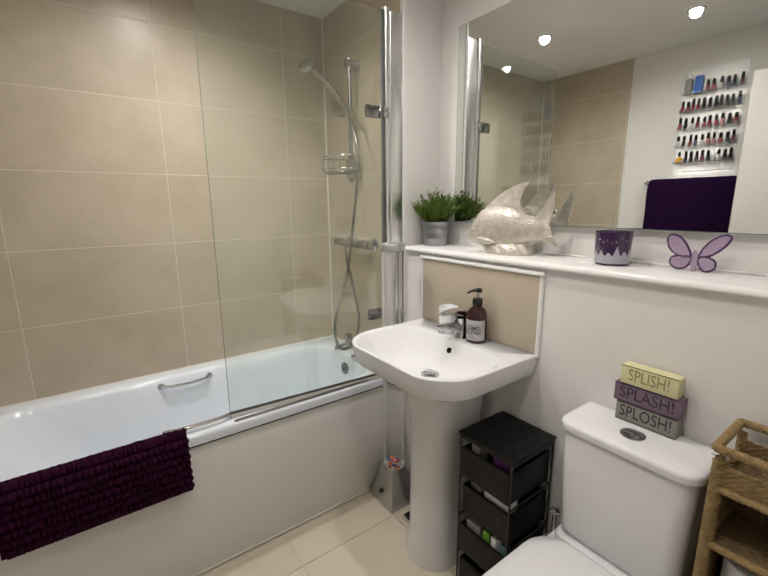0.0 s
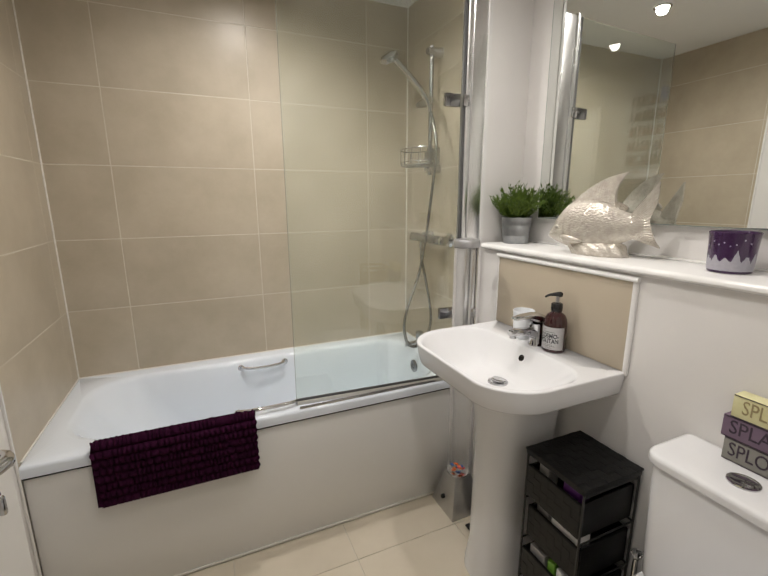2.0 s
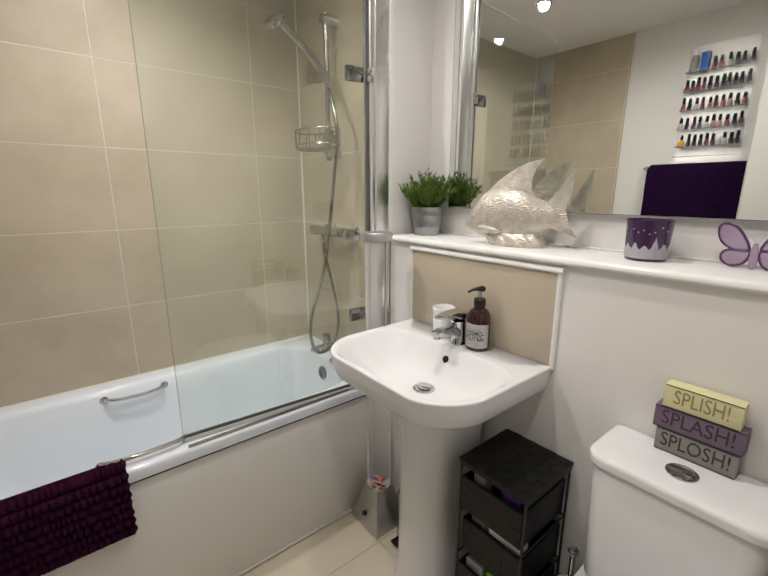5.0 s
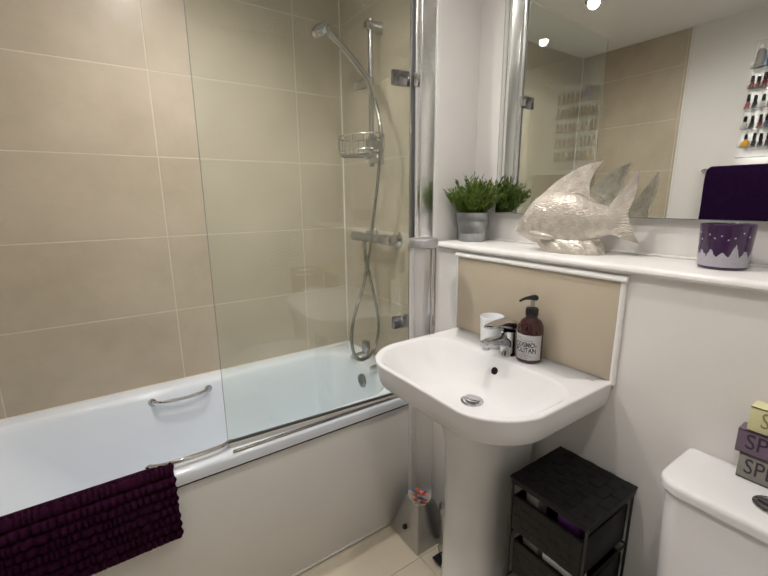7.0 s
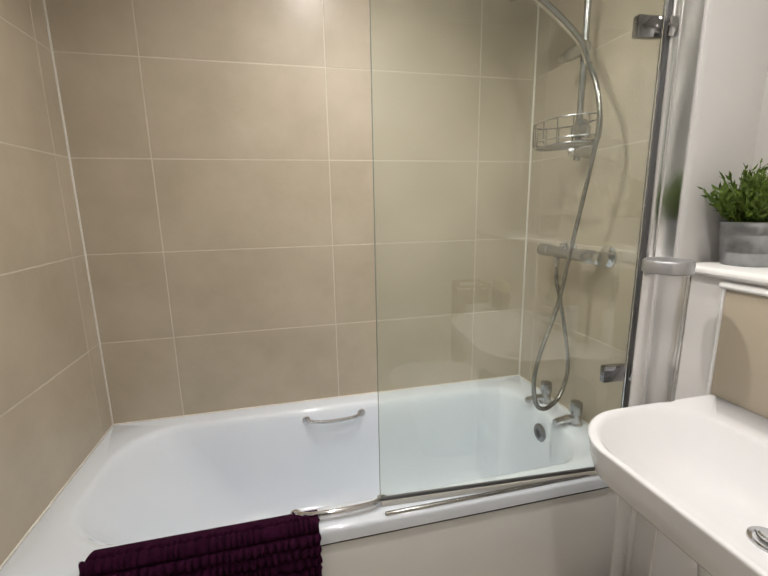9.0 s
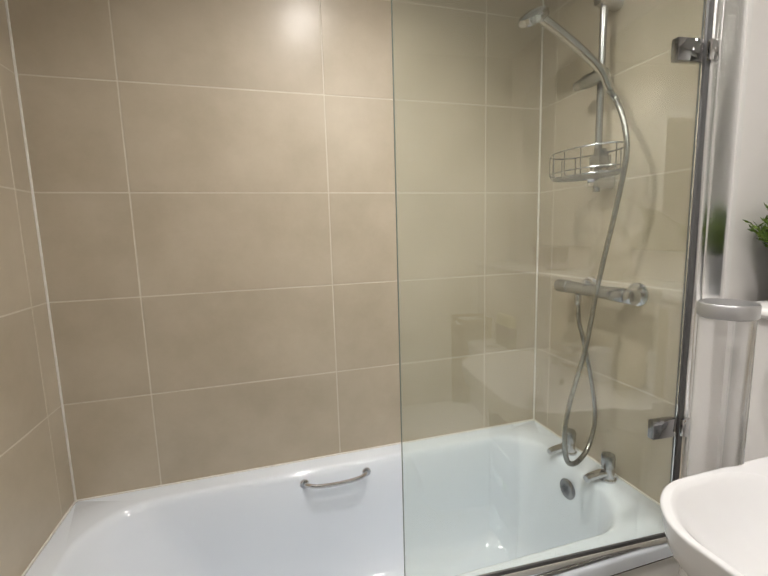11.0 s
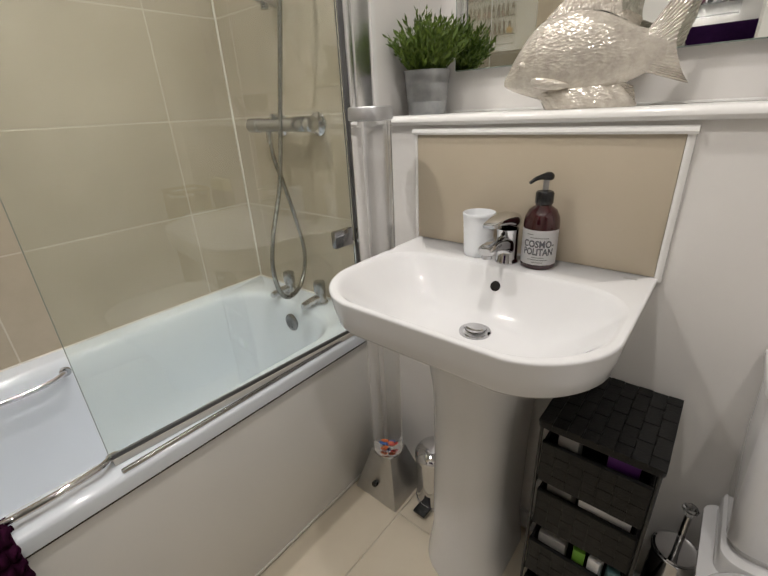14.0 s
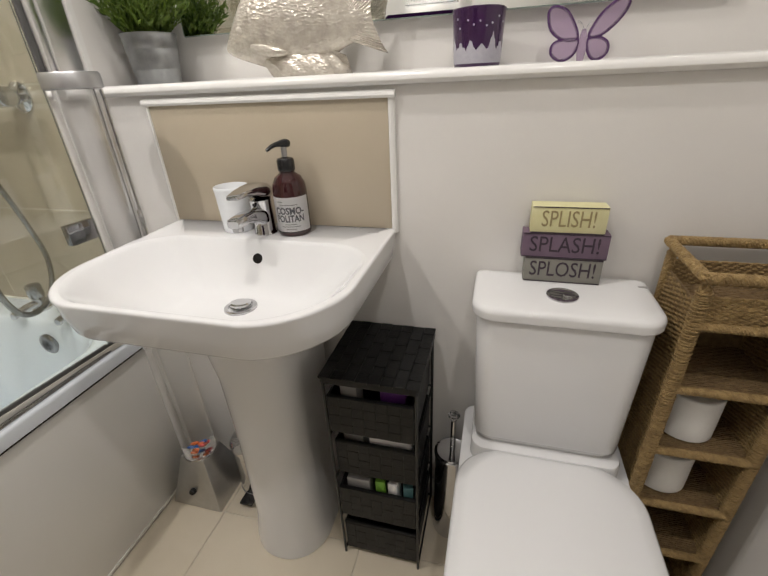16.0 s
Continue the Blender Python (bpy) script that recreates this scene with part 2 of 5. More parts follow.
def lathe(profile, c, seg=28, axis="z", bm=None, first=True, last=True):
    """profile: (radius, height) pairs along the axis from c."""
    d = {"z": Vector((0, 0, 1)), "x": Vector((1, 0, 0)), "y": Vector((0, 1, 0))}[axis]
    return loft([ring(Vector(c) + d * h, max(r, 1e-4), seg, axis) for r, h in profile], first, last, bm)


def tube(pts, r, seg=10, bm=None, closed=False):
    pts = [Vector(p) for p in pts]
    bm = bm or bmesh.new()
    n = len(pts)
    up = None
    rows = []
    for i, p in enumerate(pts):
        a = pts[(i - 1) % n] if closed else pts[max(i - 1, 0)]
        b = pts[(i + 1) % n] if closed else pts[min(i + 1, n - 1)]
        t = (b - a).normalized()
        if up is None:
            up = t.orthogonal().normalized()
        up = (up - t * up.dot(t)).normalized()
        side = t.cross(up)
        rr = r[i] if isinstance(r, (list, tuple)) else r
        rows.append([bm.verts.new(p + up * rr * math.cos(2 * math.pi * k / seg) + side * rr * math.sin(2 * math.pi * k / seg)) for k in range(seg)])
    pairs = list(zip(rows, rows[1:])) + ([(rows[-1], rows[0])] if closed else [])
    for a, b in pairs:
        for k in range(seg):
            bm.faces.new((a[k], a[(k + 1) % seg], b[(k + 1) % seg], b[k]))
    if not closed:
        bm.faces.new(rows[0][::-1])
        bm.faces.new(rows[-1])
    return bm


def curve(pts, per=8):
    """Catmull-Rom through the points."""
    P = [Vector(p) for p in pts]
    P = [P[0] * 2 - P[1]] + P + [P[-1] * 2 - P[-2]]
    out = []
    for i in range(1, len(P) - 2):
        for k in range(per):
            t = k / per
            a, b, c, d = P[i - 1], P[i], P[i + 1], P[i + 2]
            out.append(0.5 * (2 * b + (c - a) * t + (2 * a - 5 * b + 4 * c - d) * t * t + (3 * b - a - 3 * c + d) * t ** 3))
    out.append(P[-2])
    return out


def words(text, size, m, mat, parent, name="lettering", depth=0.0006, spacing=1.0, squeeze=1.0):
    """Built-in font as a mesh of its own, centred at the pose m."""
    cu = bpy.data.curves.new(name, "FONT")
    cu.body, cu.size, cu.align_x, cu.align_y, cu.extrude, cu.space_character = text, size, "CENTER", "CENTER", depth, spacing
    cu.resolution_u = 3
    tmp = bpy.data.objects.new("tmp", cu)
    me = bpy.data.meshes.new_from_object(tmp)
    bpy.data.objects.remove(tmp)
    me.transform(m @ Matrix.Diagonal((squeeze, 1, 1, 1)))
    me.materials.clear()
    me.materials.append(mat)
    return link(name, me, parent)


FACE_X = Matrix(((0, 0, -1, 0), (-1, 0, 0, 0), (0, 1, 0, 0), (0, 0, 0, 1)))  # writing read from the room, on an x wall


# ---------------------------------------------------------------- setting
def structure(name, bm, mat, label, smooth=True):
    return tagged(part(name, bm, mat, None, label, smooth), label, "", "", "structure")


floor = structure("floor", box(XL - 0.15, XBOX + 0.35, YF - 1.5, YB + 0.15, -0.12, -0.003), M_GROUT, "cream tiled bathroom floor with pale grout")
ceiling = structure("ceiling", box(XL - 0.15, XBOX + 0.35, YF - 1.5, YB + 0.15, CEIL, CEIL + 0.1), M_CEIL, "plain white painted ceiling")
wall_north = structure("wall_north", box(XL - 0.15, XBOX + 0.35, YB + 0.0006, YB + 0.15, 0, CEIL), M_GROUT, "beige tiled wall along the bath")
wall_west = structure("wall_west", box(XL - 0.15, XL - 0.002, YF - 1.5, YB, 0, CEIL), M_PAINT, "white painted wall beside the bath end")
wall_west_backing = structure("wall_west_tiling", box(XL - 0.0019, XL - 0.0006, 1.397, YB + 0.001, 0, CEIL), M_GROUT, "beige tiles at the bath head end")
wall_east_shower = structure("wall_east_shower", box(XR + 0.0018, XBOX + 0.35, YRET, YB + 0.0005, 0, CEIL), M_PAINT, "white end wall of the shower with beige tiles")
wall_east_backing = structure("wall_east_tiling", box(XR + 0.0006, XR + 0.0017, YRET + 0.022, YB, 0, CEIL), M_GROUT, "beige tiles behind the shower")
wall_east_box = structure("wall_east_boxing", box(XBOX, XBOX + 0.35, YF, YRET - 0.0005, 0, LEDGE - 0.024), M_PAINT, "white painted boxed-in wall behind basin and toilet")
wall_east_recess = structure("wall_east_recess", box(XMIR + 0.006, XBOX + 0.35, YF, YRET - 0.0005, LEDGE - 0.02, CEIL), M_PAINT, "white painted wall above the ledge")
wall_south = structure("wall_south", box(0.24, XBOX + 0.35, YF - 0.12, YF - 0.001, 0, CEIL), M_PAINT, "white painted wall beside the doorway")
wall_south_head = structure("wall_south_head", box(XL, 0.24, YF - 0.12, YF - 0.001, 2.105, CEIL), M_PAINT, "white painted wall over the doorway")
wall_hall = structure("wall_hall", box(XL - 0.15, XBOX + 0.35, YF - 1.6, YF - 1.5, 0, CEIL), M_PAINT, "plain painted hallway wall")
wall_hall_side = structure("wall_hall_side", box(XBOX + 0.25, XBOX + 0.35, YF - 1.5, YF - 0.12, 0, CEIL), M_PAINT, "plain painted hallway side wall")


def door_frame():
    f = thing("door_frame", (0, YF, 0), "white gloss door frame round the open doorway", "door frame")
    f["kind"] = "structure"
    part("jamb", box(0.205, 0.239, YF - 0.122, YF + 0.004, 0.001, 2.105, 0.003), M_GLOSS, f)
    part("jamb", box(XL + 0.001, XL + 0.034, YF - 0.122, YF + 0.004, 0.001, 2.105, 0.003), M_GLOSS, f)
    part("head", box(XL + 0.001, 0.239, YF - 0.121, YF + 0.005, 2.072, 2.104, 0.003), M_GLOSS, f)


door_frame()

# ledge board with a rounded nose, and its small upstand
nose = [(XMIR + 0.005, LEDGE), (XBOX - 0.009, LEDGE), (XBOX - 0.016, LEDGE - 0.003), (XBOX - 0.020, LEDGE - 0.009),
        (XBOX - 0.020, LEDGE - 0.015), (XBOX - 0.016, LEDGE - 0.020), (XBOX - 0.008, LEDGE - 0.0235), (XMIR + 0.005, LEDGE - 0.0235)]
ledge = structure("ledge_board", loft([[Vector((x, y, z)) for x, z in nose] for y in (YF + 0.001, YRET - 0.026)]), M_GLOSS, "white gloss ledge over the boxed-in wall")
structure("trim_ledge", box(XMIR - 0.006, XMIR + 0.006, YF + 0.001, YRET - 0.002, LEDGE, LEDGE + 0.006, 0.002), M_GLOSS, "white sealed joint along the ledge back")
structure("trim_shower_corner", loft([[Vector(p) for p in ((XR - 0.003, YRET - 0.004, z), (XR - 0.003, YRET + 0.020, z), (XR + 0.012, YRET + 0.020, z), (XR + 0.012, YRET - 0.004, z))] for z in (0.0, CEIL)]), M_GLOSS, "white corner trim at the tile edge", False)
structure("trim_tile_edge", box(XL - 0.002, XL + 0.006, 1.389, 1.397, 0, CEIL, 0.002), M_GLOSS, "white tile edge trim")
structure("trim_corner_seal", box(XL - 0.001, XL + 0.005, YB - 0.005, YB + 0.001, RIM + 0.004, CEIL, 0.002), M_SEAL, "white sealant line in the tiled corner")
structure("trim_corner_seal", box(XR - 0.005, XR + 0.001, YB - 0.005, YB + 0.001, RIM + 0.004, CEIL, 0.002), M_SEAL, "white sealant line in the tiled corner")
structure("baseboard", box(XBOX - 0.012, XBOX, YF + 0.001, 1.20, 0, 0.07, 0.003), M_GLOSS, "low white baseboard")


# ---------------------------------------------------------------- bath
def make_bath():
    b = thing("bathtub", (0.25, 1.75, 0), "white acrylic bathtub with chrome grips and white panel", "bathtub")
    y0 = 1.393
    o = [rrect(XL + 0.002, XR - 0.002, y0, YB - 0.002, 0.006, RIM - 0.040), rrect(XL + 0.002, XR - 0.002, y0, YB - 0.002, 0.006, RIM - 0.012),
         rrect(XL + 0.003, XR - 0.003, y0 + 0.003, YB - 0.003, 0.006, RIM - 0.004), rrect(XL + 0.006, XR - 0.006, y0 + 0.009, YB - 0.006, 0.006, RIM)]
    def inner(d, z, head=0.0, foot=0.0, r=0.0):
        q = 0.15 + r
        return rrect(-0.520 + d + head, 0.992 - d - foot, 1.480 + d, 2.028 - d, (q + 0.03, q, q, q + 0.03), z)
    o += [inner(-0.012, RIM), inner(-0.004, RIM - 0.002), inner(0.003, RIM - 0.008), inner(0.010, RIM - 0.022, 0.004), inner(0.022, RIM - 0.07, 0.02, 0.0),
          inner(0.034, RIM - 0.16, 0.07, 0.008), inner(0.044, RIM - 0.26, 0.13, 0.018), inner(0.054, RIM - 0.34, 0.19, 0.03), inner(0.075, RIM - 0.385, 0.23, 0.045, 0.0),
          inner(0.115, RIM - 0.405, 0.27, 0.07, -0.02), inner(0.17, RIM - 0.41, 0.33, 0.12, -0.08)]
    part("tub", loft(o, first=False), M_ACRYL, b, sharp=50)
    part("front_panel", box(XL + 0.004, XR - 0.004, y0 + 0.010, y0 + 0.028, 0.002, RIM - 0.046, 0.004), M_PANEL, b, "plain white bath panel")
    # black strip stands in for the shade in the gap between rim and panel
    part("rim_gap_shade", box(XL + 0.004, XR - 0.004, y0 + 0.0035, y0 + 0.012, RIM - 0.047, RIM - 0.0405), M_BLACK, b, "black strip drawn for the shaded gap under the rim")
    part("plinth", box(XL + 0.004, XR - 0.004, y0 + 0.006, y0 + 0.010, 0.002, 0.012, 0.001), M_SEAL, b)
    # grips
    for name, pts, feet in (("grip", [(0.108, 2.015, 0.545), (0.118, 1.992, 0.551), (0.150, 1.978, 0.549), (0.218, 1.976, 0.546), (0.288, 1.978, 0.549), (0.318, 1.992, 0.551), (0.328, 2.015, 0.545)], 2.015),
                             ("grip", [(0.285, 1.462, 0.583), (0.275, 1.444, 0.599), (0.25, 1.428, 0.604), (0.17, 1.424, 0.604), (0.09, 1.428, 0.604), (0.065, 1.444, 0.599), (0.055, 1.462, 0.583)], 1.465)):
        g = part(name, tube(curve(pts, 6), 0.0075, 12), M_CHROME, b, "curved chrome bath grip")
        for p in (pts[0], pts[-1]):
            part("grip_base", lathe([(0.013, -0.006), (0.016, -0.003), (0.016, 0.003), (0.013, 0.006)], p, 16, "y"), M_CHROME, g)
    # overflow with its rose
    ov = part("overflow", lathe([(0.034, 0.0), (0.034, -0.006), (0.030, -0.010), (0.020, -0.012)], (0.9705, 1.748, 0.512), 24, "x"), M_DARKCHROME, b, "chrome overflow rose")
    for k in range(6):
        a = k * math.pi / 3
        part("overflow_hole", lathe([(0.0055, -0.0125), (0.0055, -0.0105)], (0.9705, 1.748 + 0.014 * math.cos(a), 0.512 + 0.014 * math.sin(a)), 10, "x"), M_BLACK, ov)
    part("overflow_hole", lathe([(0.006, -0.0135), (0.006, -0.0115)], (0.9705, 1.748, 0.512), 10, "x"), M_BLACK, ov)
    part("plug_hole", lathe([(0.035, 0.0), (0.035, 0.002), (0.028, 0.003), (0.022, 0.001)], (0.70, 1.76, RIM - 0.4095), 24), M_CHROME, b, "chrome waste outlet")
    # clear joint between rim and tiles
    part("sealant_strip", box(XL + 0.002, XR - 0.002, YB - 0.006, YB + 0.0005, RIM - 0.002, RIM + 0.004, 0.002), M_SEAL, b)
    part("sealant_strip", box(XL - 0.0005, XL + 0.005, y0 + 0.03, YB - 0.006, RIM - 0.002, RIM + 0.004, 0.002), M_SEAL, b)
    part("sealant_strip", box(XR - 0.006, XR + 0.0005, y0 + 0.03, YB - 0.006, RIM - 0.002, RIM + 0.004, 0.002), M_SEAL, b)
    return b


make_bath()


def bath_tap(x, y):
    t = thing("bath_tap", (x, y, RIM), "polished chrome pillar tap on the bath rim", "tap", "pair of bath taps")
    part("body", lathe([(0.026, 0.0), (0.026, 0.006), (0.021, 0.010), (0.019, 0.035), (0.018, 0.042)], (x, y, RIM)), M_CHROME, t)
    part("handle", lathe([(0.020, 0.044), (0.0215, 0.047), (0.0215, 0.080), (0.019, 0.086), (0.010, 0.089)], (x, y, RIM), 20), M_SATIN, t)
    part("spout", loft([
        [Vector((px, p.x, p.y)) for p in rrect(y - w, y + w, z - h, z + h, h * 0.6, 0, 3)]
        for px, w, z, h in ((x, 0.014, RIM + 0.024, 0.011), (x - 0.03, 0.013, RIM + 0.026, 0.010), (x - 0.07, 0.012, RIM + 0.022, 0.009), (x - 0.086, 0.011, RIM + 0.018, 0.009))]), M_CHROME, t)


bath_tap(1.046, 1.836)
bath_tap(1.048, 1.664)


# ---------------------------------------------------------------- shower
def make_screen():
    s = thing("shower_screen", (0.65, 1.42, RIM), "hinged clear glass bath screen with chrome wall profile", "shower screen")
    px, py, z0, z1 = 0.992, 1.400, 0.606, 2.16
    L = 0.717
    T = pose(px, py, 0, 0, 0, 180 - 3.2)  # the pane stands slightly swung in over the bath
    def put(bm):
        bmesh.ops.transform(bm, matrix=T, verts=bm.verts[:])
        return bm
    pane = part("pane", put(box(0.012, L, -0.003, 0.003, z0, z1)), M_GLASS, s, "clear greenish safety glass", False)
    pane.visible_shadow = False
    part("pane_edge", put(box(L + 0.0002, L + 0.0012, -0.003, 0.003, z0, z1)), M_GEDGE, s)
    part("bottom_seal", put(box(0.012, L - 0.002, -0.0045, 0.0045, z0 - 0.006, z0 + 0.004, 0.001)), M_RUBBER, s, "grey rubber seal")
    part("seal_fin", put(box(0.012, L - 0.002, -0.003, 0.006, z0 - 0.0225, z0 - 0.0065, 0.0015)), M_SEALCLEAR, s, "milky clear seal fin")
    part("drip_rail", box(0.280, XR - 0.004, 1.3995, 1.4085, RIM - 0.001, RIM + 0.009, 0.003), M_SATIN, s, "satin chrome drip rail")
    part("edge_seal", put(box(-0.001, 0.0118, -0.009, 0.009, z0 - 0.01, z1, 0.002)), M_RUBBER, s, "dark grey edge seal")
    part("pivot_post", loft([[Vector((px + 0.0015 + q.x, py - 0.014 + q.y, z)) for q in rrect(0, 0.026, 0, 0.028, 0.009, 0, 5)] for z in (RIM + 0.001, z1 + 0.01)]), M_BRIGHT, s, "polished aluminium post")
    part("wall_profile", loft([[Vector((px + 0.0285 + q.x, py - 0.010 + q.y, z)) for q in rrect(0, XR - px - 0.029, 0, 0.026, (0.006, 0.001, 0.001, 0.006), 0, 5)] for z in (RIM + 0.001, z1)]), M_BRIGHT, s, "polished aluminium wall profile")
    for hz in (0.900, 1.770):
        h = part("hinge", put(box(0.020, 0.088, -0.011, 0.011, hz - 0.024, hz + 0.024, 0.003)), M_DARKCHROME, s, "square chrome hinge")
        part("hinge_knuckle", box(px - 0.012, px + 0.016, py - 0.020, py - 0.0095, hz - 0.022, hz + 0.022, 0.003), M_CHROME, h)


make_screen()


def make_shower():
    s = thing("shower_set", (1.06, 1.74, 1.19), "chrome bar shower with riser rail, hand shower and hose", "shower")
    ry = 1.752
    part("riser_rail", lathe([(0.0105, 0), (0.0105, 0.58)], (1.042, ry, 1.505), 16), M_SATIN, s)
    for z in (1.535, 2.06):
        part("rail_bracket", loft([[Vector((px, p.x, p.y)) for p in rrect(ry - w, ry + w, z - w, z + w, w * 0.6, 0, 4)] for px, w in ((XR, 0.022), (1.07, 0.020), (1.035, 0.017), (1.018, 0.014))]), M_CHROME, s)
    hold = part("slide_holder", lathe([(0.018, -0.040), (0.021, -0.034), (0.021, 0.034), (0.017, 0.042)], (1.010, ry - 0.008, 1.838), 20, "y"), M_SATIN, s, "grey slider with clamp knob")
    part("clamp_knob", lathe([(0.017, 0.0), (0.015, 0.030), (0.010, 0.034)], (1.010, ry + 0.036, 1.838), 16, "y"), M_CHROME, hold)
    hs = curve([(0.995, 1.668, 1.775), (0.985, 1.695, 1.84), (0.955, 1.745, 1.915), (0.915, 1.795, 1.985), (0.885, 1.83, 2.03)], 6)
    head = part("hand_shower", tube(hs, [0.011 + 0.004 * i / len(hs) for i in range(len(hs))], 14), M_CHROME, s, "slim chrome hand shower")
    bm = lathe([(0.020, 0.016), (0.040, 0.010), (0.046, 0.0), (0.046, -0.010), (0.040, -0.014)], (0, 0, 0), 28)
    bmesh.ops.transform(bm, matrix=Matrix.Translation((0.868, 1.85, 2.045)) @ pose(0, 0, 0, 20, -38, 0), verts=bm.verts[:])
    part("spray_head", bm, M_CHROME, head)
    # hose
    hp = [(0.995, 1.668, 1.775), (0.985, 1.632, 1.735), (0.98, 1.600, 1.67), (0.98, 1.588, 1.585), (0.98, 1.615, 1.44), (0.982, 1.668, 1.225), (0.945, 1.668, 1.03), (0.875, 1.645, 0.88),
          (0.850, 1.635, 0.78), (0.880, 1.655, 0.685), (0.944, 1.687, 0.648), (1.015, 1.715, 0.672), (1.055, 1.732, 0.76), (1.050, 1.748, 0.88), (1.030, 1.768, 1.02), (1.022, 1.785, 1.09), (1.020, 1.790, 1.165)]
    pts = curve(hp, 30)
    part("hose", tube(pts, [0.0062 + 0.0018 * (i % 2) for i in range(len(pts))], 10), M_HOSE, s, "ribbed metal shower hose", sharp=80)
    part("hose_nut", lathe([(0.010, 0), (0.011, 0.004), (0.011, 0.03), (0.009, 0.035)], (1.020, 1.790, 1.140), 14), M_CHROME, s)
    # bar valve
    v = part("mixer_bar", lathe([(0.014, 0.0), (0.021, 0.003), (0.0225, 0.006), (0.0225, 0.052), (0.0205, 0.054), (0.0205, 0.235), (0.0225, 0.237), (0.0225, 0.285), (0.020, 0.290), (0.014, 0.293)], (1.026, 1.603, 1.194), 24, "y"), M_SATIN, s, "thermostatic bar valve")
    part("control_knob", lathe([(0.012, -0.030), (0.022, -0.026), (0.024, -0.020), (0.024, -0.004), (0.020, 0.0)], (1.026, 1.603, 1.194), 10, "y"), M_CHROME, v)
    for y in (1.628, 1.812):
        part("wall_flange", lathe([(0.036, 0.0), (0.036, -0.004), (0.030, -0.010), (0.017, -0.014), (0.017, -0.050)], (XR, y, 1.192), 26, "x"), M_CHROME, v)
    part("diverter", lathe([(0.015, 0.0), (0.015, 0.012), (0.010, 0.016)], (1.026, 1.76, 1.212), 16), M_CHROME, v)


make_shower()


def make_caddy():
    c = thing("shower_caddy", (1.0, 1.72, 1.54), "grey wire soap basket clipped to the riser rail", "shower caddy")
    cx, cy, a, b = 0.962, 1.712, 0.078, 0.128
    def oval(k, z, n=40):
        return [(cx + a * k * math.cos(2 * math.pi * i / n), cy + b * k * math.sin(2 * math.pi * i / n), z) for i in range(n)]
    for z, k, r in ((1.618, 1.0, 0.0024), (1.560, 1.0, 0.0022), (1.545, 0.90, 0.0022)):
        part("wire_hoop", tube(oval(k, z), r, 6, closed=True), M_SATIN, c)
    for i in range(14):
        t = 2 * math.pi * i / 14
        p = lambda k, z: (cx + a * k * math.cos(t), cy + b * k * math.sin(t), z)
        part("wire", tube([p(1.0, 1.618), p(1.0, 1.565), p(0.97, 1.552), p(0.90, 1.545)], 0.0018, 5), M_SATIN, c)
    for i in range(9):
        y = cy - b * 0.8 + b * 1.6 * i / 8
        h = a * 0.9 * math.sqrt(max(0.02, 1 - ((y - cy) / (b * 0.9)) ** 2))
        part("wire", tube([(cx - h, y, 1.545), (cx + h, y, 1.545)], 0.0018, 5), M_SATIN, c)
    part("clip", box(1.012, 1.058, 1.712, 1.758, 1.575, 1.612, 0.006), M_SATIN, c, "grey rail clip")
    part("clip", box(1.004, 1.040, 1.705, 1.752, 1.548, 1.566, 0.004), M_SATIN, c)
    part("clip", lathe([(0.017, 0), (0.019, 0.004), (0.019, 0.016), (0.015, 0.020)], (1.035, 1.735, 1.612), 18), M_SATIN, c)


make_caddy()


